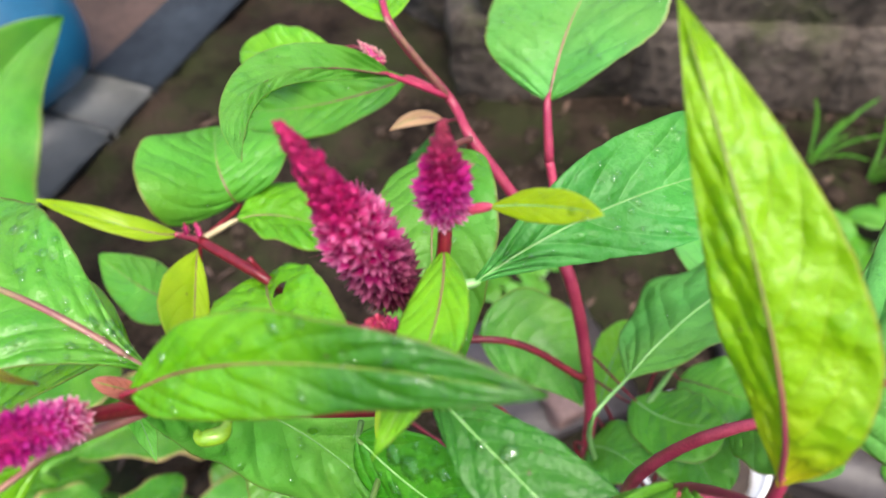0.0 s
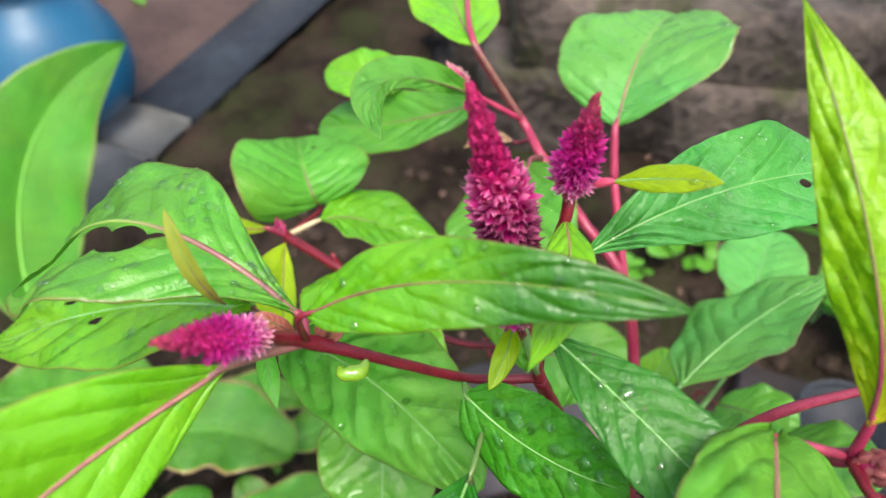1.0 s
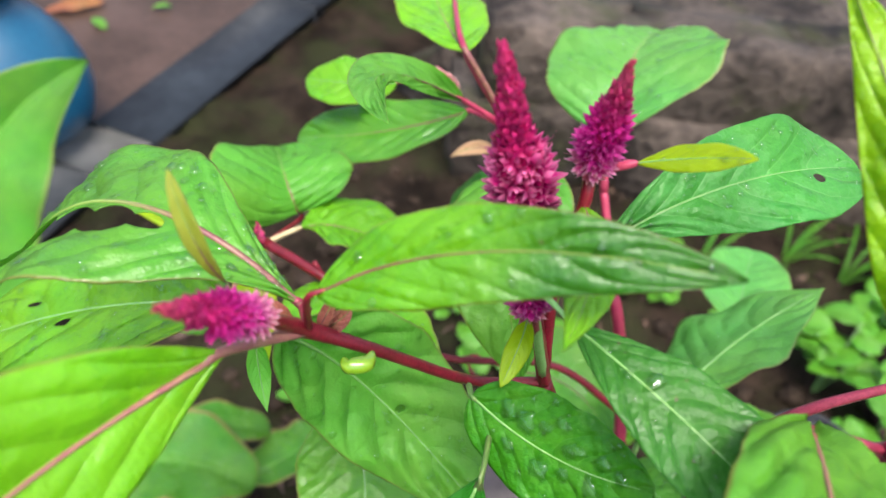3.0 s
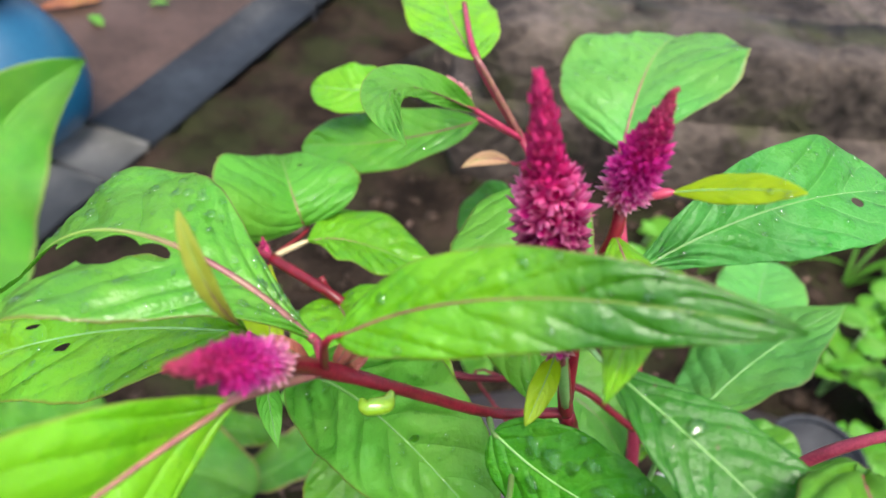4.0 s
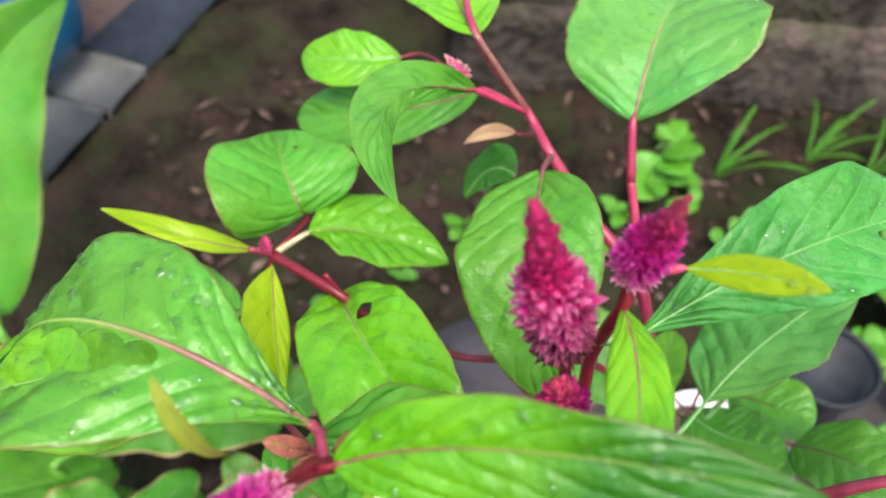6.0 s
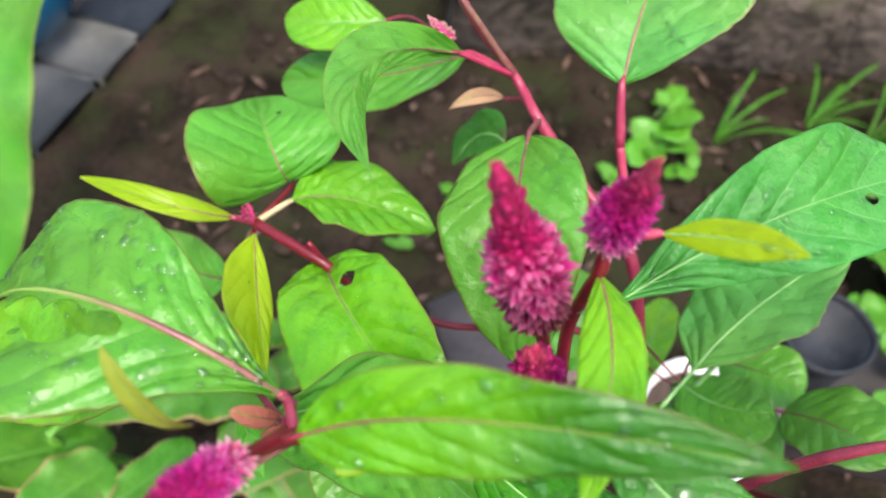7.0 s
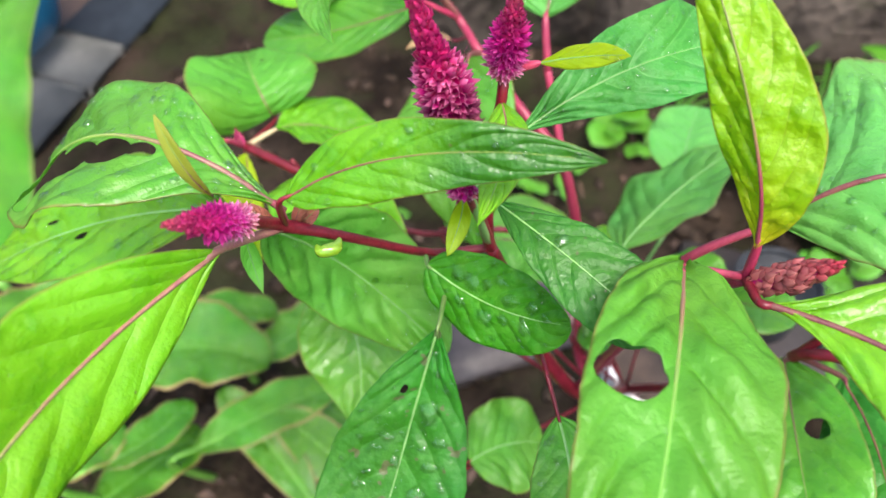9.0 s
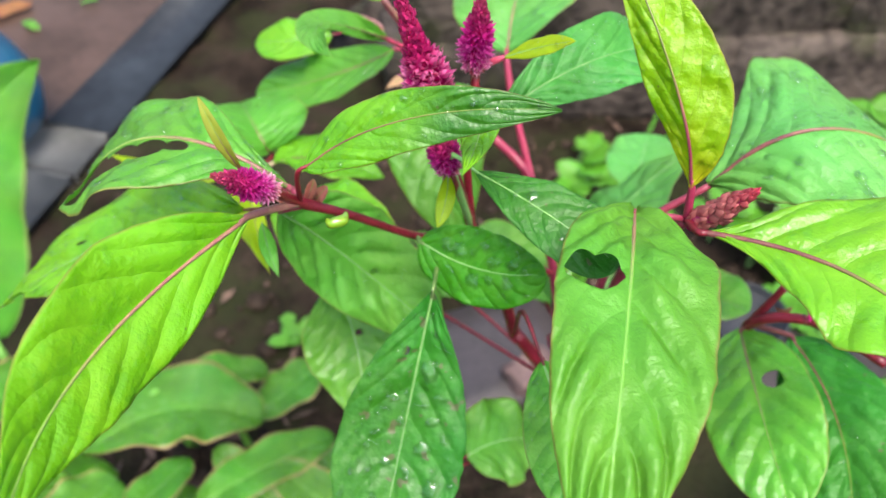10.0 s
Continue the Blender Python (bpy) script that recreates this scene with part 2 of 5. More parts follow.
STEM_PINK = plain("pink_stem", (0.34, 0.022, 0.075), (0.44, 0.055, 0.105), 160.0, 0.36, 0.2, 0.0005, glow=0.12)
STEM_PURPLE = plain("purple_stem", (0.19, 0.018, 0.042), (0.31, 0.042, 0.075), 140.0, 0.32, 0.2, 0.0005)
RIB_RED = plain("red_midrib", (0.13, 0.030, 0.038), (0.20, 0.075, 0.058), 200.0, 0.38, 0.15, 0.0003)
RIB_FADED = plain("faded_midrib", (0.26, 0.09, 0.08), (0.26, 0.16, 0.09), 60.0, 0.38, 0.15, 0.0003)
RIB_PURPLE = plain("purple_midrib", (0.16, 0.018, 0.045), (0.21, 0.035, 0.06), 90.0, 0.38, 0.15, 0.0003)
RIB_ROSE = plain("rose_midrib", (0.22, 0.07, 0.075), (0.27, 0.14, 0.09), 200.0, 0.38, 0.15, 0.0003)
STALK_GREEN = plain("green_stalk", (0.09, 0.20, 0.04), (0.16, 0.24, 0.07), 150.0, 0.4, 0.15, 0.0004)
RIB_BLADE = plain("blade_midrib", (0.10, 0.30, 0.03), (0.16, 0.38, 0.05), 90.0, 0.4, 0.15, 0.0005)
RIB_GREEN = plain("pale_midrib", (0.17, 0.38, 0.09), (0.24, 0.45, 0.15), 200.0, 0.38, 0.15, 0.0003)
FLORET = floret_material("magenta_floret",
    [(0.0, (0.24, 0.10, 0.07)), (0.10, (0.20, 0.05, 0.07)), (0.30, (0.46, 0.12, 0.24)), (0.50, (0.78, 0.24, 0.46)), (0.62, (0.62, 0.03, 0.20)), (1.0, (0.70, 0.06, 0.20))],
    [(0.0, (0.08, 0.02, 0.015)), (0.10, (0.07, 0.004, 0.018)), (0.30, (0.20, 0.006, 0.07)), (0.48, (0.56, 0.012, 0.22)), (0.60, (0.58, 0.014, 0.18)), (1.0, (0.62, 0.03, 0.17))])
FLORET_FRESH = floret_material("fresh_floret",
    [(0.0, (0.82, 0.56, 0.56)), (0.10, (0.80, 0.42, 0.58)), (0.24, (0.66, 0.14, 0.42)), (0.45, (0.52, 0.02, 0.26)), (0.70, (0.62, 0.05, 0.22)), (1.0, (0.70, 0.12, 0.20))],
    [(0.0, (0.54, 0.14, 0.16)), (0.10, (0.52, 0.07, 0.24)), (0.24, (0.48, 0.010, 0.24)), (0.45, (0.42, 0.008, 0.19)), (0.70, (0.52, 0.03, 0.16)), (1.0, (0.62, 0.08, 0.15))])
FLORET_PALE = floret_material("pale_pink_floret",
    [(0.0, (0.84, 0.62, 0.56)), (1.0, (0.82, 0.50, 0.50))],
    [(0.0, (0.74, 0.40, 0.38)), (1.0, (0.76, 0.32, 0.36))])
FLORET_FADED = floret_material("faded_floret",
    [(0.0, (0.56, 0.24, 0.20)), (0.5, (0.58, 0.22, 0.20)), (1.0, (0.58, 0.06, 0.10))],
    [(0.0, (0.46, 0.12, 0.12)), (0.5, (0.46, 0.11, 0.12)), (1.0, (0.50, 0.04, 0.08))])
BUD = plain("green_bud", (0.15, 0.32, 0.012), (0.22, 0.38, 0.02), 200.0, 0.16, 0.15, 0.0004, coat=0.5)
CREAM = plain("withered_foot", (0.48, 0.36, 0.20), (0.60, 0.50, 0.30), 150.0, 0.5, 0.2, 0.0004)
CORE = plain("spike_core", (0.34, 0.006, 0.10), (0.46, 0.010, 0.14), 300.0, 0.5)
def mossy(m, colour, scale, lo, hi):
    """Grows a patchy film of moss over a material's base colour."""
    nodes, links = m.node_tree.nodes, m.node_tree.links
    bsdf = nodes["Principled BSDF"]
    was = bsdf.inputs["Base Color"].links[0].from_socket
    links.new(mixed(nodes, links, remap(nodes, links, noisy(nodes, links, scale, 5.0, 0.65), lo, hi, 0.0, 0.8), was, colour), bsdf.inputs["Base Color"])


def fading(m, colour, lo, hi):
    """Lets a midrib turn from its own colour at the foot to another towards the tip."""
    nodes, links = m.node_tree.nodes, m.node_tree.links
    bsdf = nodes["Principled BSDF"]
    uv = nodes.new("ShaderNodeUVMap")
    uv.uv_map = "leaf"
    sep = nodes.new("ShaderNodeSeparateXYZ")
    links.new(uv.outputs[0], sep.inputs[0])
    was = bsdf.inputs["Base Color"].links[0].from_socket
    links.new(mixed(nodes, links, remap(nodes, links, sep.outputs[0], lo, hi), was, colour), bsdf.inputs["Base Color"])


fading(RIB_RED, (0.17, 0.26, 0.03), 0.30, 0.85)
fading(RIB_PURPLE, (0.15, 0.17, 0.03), 0.22, 0.60)
fading(RIB_ROSE, (0.20, 0.34, 0.06), 0.25, 0.75)
fading(RIB_FADED, (0.15, 0.36, 0.05), 0.12, 0.55)
SOIL = plain("wet_soil", (0.0064, 0.0045, 0.0032), (0.031, 0.0214, 0.0150), 9.0, 0.9, 0.9, 0.02, 14.0, spec=0.06, rough_to=0.7)
mossy(SOIL, (0.022, 0.026, 0.010), 6.0, 0.44, 0.62)
CRUMB = plain("soil_crumb", (0.013, 0.0095, 0.007), (0.040, 0.028, 0.020), 30.0, 0.85, 0.6, 0.004, spec=0.08)
LITTER = plain("leaf_litter", (0.05, 0.028, 0.018), (0.13, 0.075, 0.048), 30.0, 0.7, 0.4, 0.002)
# Mottle contrast raised so its dark tone paints shadow onto the wall.
STONE = plain("rough_stone", (0.010, 0.007, 0.005), (0.100, 0.078, 0.062), 6.0, 0.85, 1.0, 0.03, 9.0, spec=0.25, rough_to=0.65)
mossy(STONE, (0.040, 0.042, 0.016), 9.0, 0.5, 0.68)
STONE_PALE = plain("pale_stone", (0.045, 0.036, 0.029), (0.11, 0.09, 0.075), 8.0, 0.75, 0.7, 0.01, 9.0)
KERB_BLUE = plain("blue_grey_kerb", (0.011, 0.014, 0.019), (0.026, 0.031, 0.037), 7.0, 0.75, 0.4, 0.004, 12.0, spec=0.25, rough_to=0.55)
KERB_PALE = plain("pale_grey_block", (0.060, 0.062, 0.058), (0.105, 0.105, 0.10), 14.0, 0.7, 0.4, 0.003, 10.0)
KERB_DARK = plain("dark_grey_block", (0.018, 0.021, 0.024), (0.038, 0.042, 0.045), 14.0, 0.6, 0.4, 0.003, 10.0)
PAVING = plain("wet_brown_concrete", (0.030, 0.017, 0.011), (0.062, 0.036, 0.024), 6.0, 0.6, 0.35, 0.004, 14.0, spec=0.3, rough_to=0.4)
SLAB = plain("grey_slab", (0.030, 0.024, 0.023), (0.060, 0.049, 0.047), 10.0, 0.55, 0.4, 0.003, 12.0, rough_to=0.35)
BRICK = plain("broken_brick", (0.10, 0.060, 0.052), (0.17, 0.105, 0.09), 20.0, 0.7, 0.5, 0.004)
BLUE = plain("blue_plastic", (0.003, 0.055, 0.12), (0.006, 0.085, 0.16), 5.0, 0.35, 0.1, 0.002, 30.0, coat=0.2)
WHITE_POT = plain("white_plastic", (0.50, 0.48, 0.46), (0.74, 0.72, 0.70), 22.0, 0.35, 0.15, 0.002, 12.0)
BLACK_POT = plain("black_plastic", (0.010, 0.012, 0.015), (0.026, 0.029, 0.034), 30.0, 0.6, 0.5, 0.004, 8.0, spec=0.3)
POT_SOIL = plain("potting_soil", (0.024, 0.015, 0.010), (0.070, 0.044, 0.030), 40.0, 0.8, 0.8, 0.006)

m, nodes, links, bsdf = material("water")
clear, shine = nodes.new("ShaderNodeBsdfTransparent"), nodes.new("ShaderNodeBsdfGlossy")
shine.inputs["Roughness"].default_value = 0.02
clear.inputs["Color"].default_value = (0.96, 1.0, 0.90, 1)
fres = nodes.new("ShaderNodeFresnel")
fres.inputs["IOR"].default_value = 1.62
top_mix = nodes.new("ShaderNodeMixShader")
links.new(mth(nodes, links, 'MINIMUM', fres.outputs[0], 0.60), top_mix.inputs[0])
links.new(clear.outputs[0], top_mix.inputs[1])
links.new(shine.outputs[0], top_mix.inputs[2])
links.new(top_mix.outputs[0], nodes["Material Output"].inputs["Surface"])
WATER = m


# ---- builders ----
def part(name, bm, mat, parent=None, label="", smooth=True, kind=""):
    """Links a bmesh as one mesh object, as a part of its parent."""
    me = bpy.data.meshes.new(name)
    if smooth:
        for f in bm.faces:
            f.smooth = True
    bm.to_mesh(me)
    bm.free()
    return hang(name, me, mat, parent, label, kind)


def hang(name, me, mat, parent=None, label="", kind=""):
    if mat and not me.materials:
        me.materials.append(mat)
    ob = new(name, me)
    if parent is not None:
        ob.parent = parent
        if parent.type == 'EMPTY':
            ob.matrix_parent_inverse = Matrix.Translation(-parent.location)
    if label or kind:
        tagged(ob, label=label, kind=kind)
    return ob


def thing(name, at, label, category, group="", kind=""):
    ob = new(name)
    ob.location = at
    ob.empty_display_size = 0.02
    return tagged(ob, label, category, group, kind)


def spline(points, n):
    """n + 1 points and tangents along a smooth line through the given points."""
    pts = [Vector(p) for p in points]
    pts = [pts[0] * 2 - pts[1]] + pts + [pts[-1] * 2 - pts[-2]]
    out = []
    for k in range(n + 1):
        x = k / n * (len(pts) - 3)
        i = min(int(x), len(pts) - 4)
        u = x - i
        a, b, c, d = pts[i:i + 4]
        p = 0.5 * ((2 * b) + (c - a) * u + (2 * a - 5 * b + 4 * c - d) * u * u + (3 * b - a - 3 * c + d) * u ** 3)
        t = 0.5 * ((c - a) + (4 * a - 10 * b + 8 * c - 2 * d) * u + (9 * b - 3 * a - 9 * c + 3 * d) * u * u)
        out.append((p, t.normalized()))
    return out


def tube(bm, points, radius, n=16, sides=10, rough=0.0, groove=0.0):
    """A stem: a tapering, slightly knobbly and grooved tube. radius: numbers spread evenly along it."""
    line = spline(points, n)
    up = Vector((0.3, 0.2, 0.9)).normalized()
    rings = []
    for k, (p, t) in enumerate(line):
        x = k / n * (len(radius) - 1)
        i = min(int(x), len(radius) - 2)
        r = radius[i] + (radius[i + 1] - radius[i]) * (x - i)
        side = t.cross(up)
        if side.length < 0.05:
            side = t.cross(Vector((1, 0, 0)))
        side.normalize()
        fwd = side.cross(t)
        ring = []
        for j in range(sides):
            a = 2 * math.pi * j / sides
            rr = r * (1 + rough * noise.noise(p * 220 + Vector((j * 1.7, 0, 0))) - groove * (j % 2))
            ring.append(bm.verts.new(p + side * math.cos(a) * rr + fwd * math.sin(a) * rr))
        rings.append(ring)
    for a, b in zip(rings, rings[1:]):
        for j in range(sides):
            bm.faces.new((a[j], a[(j + 1) % sides], b[(j + 1) % sides], b[j]))
    bm.faces.new(rings[0][::-1])
    bm.faces.new(rings[-1])


def stem(name, points, radius, mat, parent, label="", n=24, sides=12):
    bm = bmesh.new()
    tube(bm, points, radius, n, sides, 0.10, 0.06)
    return part(name, bm, mat, parent, label)


class Blade:
    """The shape of one leaf: a bent midrib from foot to tip, a width to each side, relief, fold and holes."""

    def __init__(self, foot, tip, edge_a, edge_b, blunt=1.0, fold=0.2, wave=0.07, bulge=0.13, curl=0.0, twist=0.0, veins=7.0, holes=(), seed=0, flip=False, bend=None, pk=None, ctrl=None, ends=None, rumple=0.42, quilting=0.72):
        self.b, self.t = Vector(foot), Vector(tip)
        ea, eb = Vector(edge_a), Vector(edge_b)
        long = self.t - self.b
        self.length = long.length
        mid = (ea + eb) / 2 if bend is None else Vector(bend)
        k = max(0.25, min(0.75, (mid - self.b).dot(long) / long.length_squared))
        self.c = (mid - self.b * (1 - k) ** 2 - self.t * k * k) / (2 * k * (1 - k))
        if ctrl is not None:
            self.c, k = Vector(ctrl), 0.5
            mid = (self.b + self.c * 2 + self.t) / 4
        d = ((self.c - self.b) * (1 - k) + (self.t - self.c) * k).normalized()
        across = eb - ea
        across -= d * across.dot(d)
        side = across.normalized()
        n = long.cross(side).normalized()
        wa, wb = abs((mid - ea).dot(side)), abs((eb - mid).dot(side))
        if (n.z < 0) != flip:
            n, side = -n, -side
            wa, wb = wb, wa
        self.side, self.n = side, n
        self.pk = max(0.32, min(0.55, k)) if pk is None else pk
        self.fold, self.wave, self.bulge, self.curl, self.twist, self.veins = fold, wave, bulge, curl, twist, veins
        self.holes, self.seed, self.rumple, self.quilting = holes, seed, rumple, quilting
        self.ea = 0.95 * blunt
        self.eb = self.ea * (1 - self.pk) / self.pk * 0.92
        if ends is not None:
            self.ea, self.eb = ends
            self.pk = self.ea / (self.ea + self.eb)
        self.top = (self.pk ** self.ea) * ((1 - self.pk) ** self.eb)
        here = (k ** self.ea) * ((1 - k) ** self.eb) / self.top
        self.half_a, self.half_b = wa / here, wb / here

    def rib(self, s):
        p = self.b * (1 - s) ** 2 + self.c * (2 * s * (1 - s)) + self.t * s * s
        d = (self.c - self.b) * (2 * (1 - s)) + (self.t - self.c) * (2 * s)
        return p - self.n * (self.curl * self.length * s ** 3), (d - self.n * (self.curl * self.length * 3 * s * s)).normalized()

    def frame_at(self, s):
        p, t = self.rib(s)
        side = (self.side - t * self.side.dot(t)).normalized()
        if self.twist:
            side = Matrix.Rotation(self.twist * s, 3, t) @ side
        return p, t, side, t.cross(side).normalized() * (1 if t.cross(side).dot(self.n) > 0 or self.twist else -1)

    def width(self, s, v):
        s = min(max(s, 0.004), 0.996)
        return (self.half_b if v > 0 else self.half_a) * (s ** self.ea) * ((1 - s) ** self.eb) / self.top

    def vein_at(self, s, v):
        """Counts the side veins along the blade: a whole number lies on a vein."""
        a = abs(v)
        return (s - 0.28 * a ** 1.3 + (0.035 if v > 0 else 0.0)) * self.veins + 0.4 + 0.40 * noise.noise(Vector((s * 3.5, v * 1.3, self.seed * 5.1)))

    def at(self, s, v):
        p, t, side, n = self.frame_at(s)
        hw = self.width(s, v) * (1 + 0.05 * noise.noise(Vector((s * 7, self.seed * 3.1, 2 if v > 0 else 5))) + 0.02 * noise.noise(Vector((s * 27, self.seed, v))))
        a = abs(v)
        cell = self.length / self.veins
        x = self.vein_at(s, v)
        q = Vector((s * self.length, v * hw, self.seed * 0.77))
        quilt = abs(math.sin(math.pi * x)) ** 0.9 * (0.7 + 1.0 * noise.noise(q * (1.1 / cell)))
        pucker = noise.noise(q * (1.9 / cell)) + 0.35 * noise.noise(q * (4.5 / cell))
        h = self.bulge * cell * (self.quilting * quilt + self.rumple * pucker) * min(1, 4.5 * a) * (1 - a ** 6) * min(1, 9 * (1 - s) + 0.2)
        h += self.fold * hw * (a - 0.35 * a * a)
        sgn = 1 if v > 0 else -1
        h += self.wave * hw * a * a * math.sin(s * 17 + sgn * 2.0 + self.seed)
        h += 0.05 * hw * a * noise.noise(Vector((s * 6 + self.seed, v * 2.5, self.seed)))
        return p + side * (v * hw) + n * h, n


def leaf(parent, foot, tip, edge_a, edge_b, mat, label="", stalk=None, rib=None, rib_r=0.00056, ns=44, nv=9, name="leaf", drops=0, drop_size=(0.0004, 0.0011), stalk_r=0.0013, stalk_mat=None, pools=(), under=False, **shape):
    bl = Blade(foot, tip, edge_a, edge_b, **shape)
    bm = bmesh.new()
    uv, uv_vein = bm.loops.layers.uv.new("leaf"), bm.loops.layers.uv.new("vein")
    grid, inner, coords, along = {}, {}, {}, {}
    for i in range(ns + 1):
        for j in range(-nv, nv + 1):
            s, v = i / ns, j / nv
            v = math.copysign(abs(v) ** 0.9, v)
            r_min = 9
            for hs, hv, rs, rv in bl.holes:
                ds, dv = (s - hs) / rs, (v - hv) / rv
                wob = 1 + 0.12 * noise.noise(Vector((math.atan2(dv, ds + 1e-6) * 1.3, hs * 40, bl.seed)))
                r = math.hypot(ds, dv) / wob
                if 0.5 < r <= 1.0:
                    s, v = hs + (s - hs) / r, hv + (v - hv) / r
                r_min = min(r_min, r)
            inner[i, j] = r_min
            s = min(max(s, 0), 1)
            p, n = bl.at(s, v)
            coords[i, j] = (s, v * 0.5 + 0.5)
            along[i, j] = bl.vein_at(s, v)
            grid[i, j] = (bm.verts.new(p), bm.verts.new(p - n * 0.00032))
    count = {}
    quads = []
    for i in range(ns):
        for j in range(-nv, nv):
            keys = ((i, j), (i + 1, j), (i + 1, j + 1), (i, j + 1))
            r = [inner[k] for k in keys]
            if min(r) <= 0.5 or max(r) <= 1.0:
                continue
            quads.append(keys)
            for a, b in zip(keys, keys[1:] + keys[:1]):
                count[frozenset((a, b))] = count.get(frozenset((a, b)), 0) + 1
    for keys in quads:
        for layer, order in ((0, keys), (1, keys[::-1])):
            f = bm.faces.new([grid[k][layer] for k in order])
            for lp, k in zip(f.loops, order):
                lp[uv].uv = coords[k]
                mid = along[k[0], 1 if order[0][1] + order[1][1] + order[2][1] + order[3][1] > 0 else -1] if k[1] == 0 else along[k]
                lp[uv_vein].uv = (mid, 0.5)
        for a, b in zip(keys, keys[1:] + keys[:1]):
            if count[frozenset((a, b))] == 1:
                f = bm.faces.new((grid[b][0], grid[a][0], grid[a][1], grid[b][1]))
                for lp, k in zip(f.loops, (b, a, a, b)):
                    lp[uv].uv = coords[k]
    bmesh.ops.delete(bm, geom=[v for v in bm.verts if not v.link_faces], context='VERTS')
    bmesh.ops.recalc_face_normals(bm, faces=bm.faces)
    ob = part(name, bm, mat, parent, label)
    if rib:
        bm = bmesh.new()
        tube(bm, [bl.rib(s)[0] + bl.n * (-0.00042 if under else 0.0001) for s in (0.0, 0.2, 0.4, 0.6, 0.78, 0.94)], [rib_r, rib_r * 0.8, rib_r * 0.6, rib_r * 0.4, rib_r * 0.2], 20, 7)
        layer = bm.loops.layers.uv.new("leaf")
        bm.verts.index_update()
        for f in bm.faces:
            for lp in f.loops:
                lp[layer].uv = (lp.vert.index // 7 / 20, 0.5)
        part("midrib", bm, rib, ob)
    if stalk is not None:
        p0 = Vector(stalk)
        p1, t = bl.rib(0.04)
        k = (p1 - p0).length * 0.22
        bm = bmesh.new()
        tube(bm, [p0, p1 - t * k, p1], [stalk_r * 1.25, stalk_r, rib_r], 10, 8, 0.05)
        part("petiole", bm, stalk_mat or rib or STEM_RED, ob)
    if drops:
        water_drops(ob, bl, drops, drop_size, pools)
    return ob


def water_drops(ob, bl, count, size, pools=()):
    """Rain drops lying on the upper side of a leaf: the larger ones and the pools each by itself, the fine ones joined."""
    rnd = random.Random(int(bl.seed * 101) + count)
    fine = bmesh.new()
    spots = [(rnd.uniform(0.08, 0.95), rnd.uniform(-0.9, 0.9), size[0] + (size[1] - size[0]) * rnd.random() ** 3, 1.0) for k in range(count)]
    spots += [(s, v, r * 1.3, 0.7) for s, v, r in pools]
    for k, (s, v, r, tall) in enumerate(spots):
        if any(math.hypot((s - h[0]) / h[2], (v - h[1]) / h[3]) < 1.5 for h in bl.holes):
            continue
        single = r > 0.00105
        bm = bmesh.new() if single else fine
        p, n = bl.at(s, v)
        q, _ = bl.at(s, v + 0.02)
        n = n.normalized()
        x = (q - p).normalized()
        x = (x - n * x.dot(n)).normalized()
        y = n.cross(x)
        sx, sy, turn = rnd.uniform(0.8, 1.25), rnd.uniform(0.8, 1.5), rnd.uniform(0, 3)
        sides = 14 if single else 9
        rings = []
        for h, rr in ((-0.10, 1.0), (0.20, 0.93), (0.43, 0.70), (0.56, 0.38)):
            ring = []
            for j in range(sides):
                a = 2 * math.pi * j / sides
                wob = 1 + (0.25 if tall == 1.0 else 0.55) * noise.noise(Vector((math.cos(a), math.sin(a), k * 1.3)))
                dx, dy = math.cos(a) * sx * rr * wob, math.sin(a) * sy * rr * wob
                c, d = math.cos(turn), math.sin(turn)
                ring.append(bm.verts.new(p + (x * (dx * c - dy * d) + y * (dx * d + dy * c)) * r + n * (h * r * tall)))
            rings.append(ring)
        top = bm.verts.new(p + n * (0.61 * r * tall))
        for a, b in zip(rings, rings[1:]):
            for j in range(sides):
                bm.faces.new((a[j], a[(j + 1) % sides], b[(j + 1) % sides], b[j]))
        for j in range(sides):
            bm.faces.new((rings[-1][j], rings[-1][(j + 1) % sides], top))
        if single:
            bmesh.ops.recalc_face_normals(bm, faces=bm.faces)
            part("water_drop", bm, WATER, ob)
    bmesh.ops.recalc_face_normals(fine, faces=fine.faces)
    return part("water_drops", fine, WATER, ob, "fine clear rain drops", kind="stuff")


SPIRE = ((0, 0.62), (0.08, 0.86), (0.25, 0.95), (0.45, 1.0), (0.54, 0.84), (0.62, 0.50), (0.80, 0.36), (0.92, 0.20), (1.0, 0.03))
CONE = ((0, 0.6), (0.12, 1.0), (0.40, 0.92), (0.70, 0.52), (1.0, 0.05))
STUB = ((0, 0.6), (0.2, 1.0), (0.65, 0.85), (1.0, 0.3))


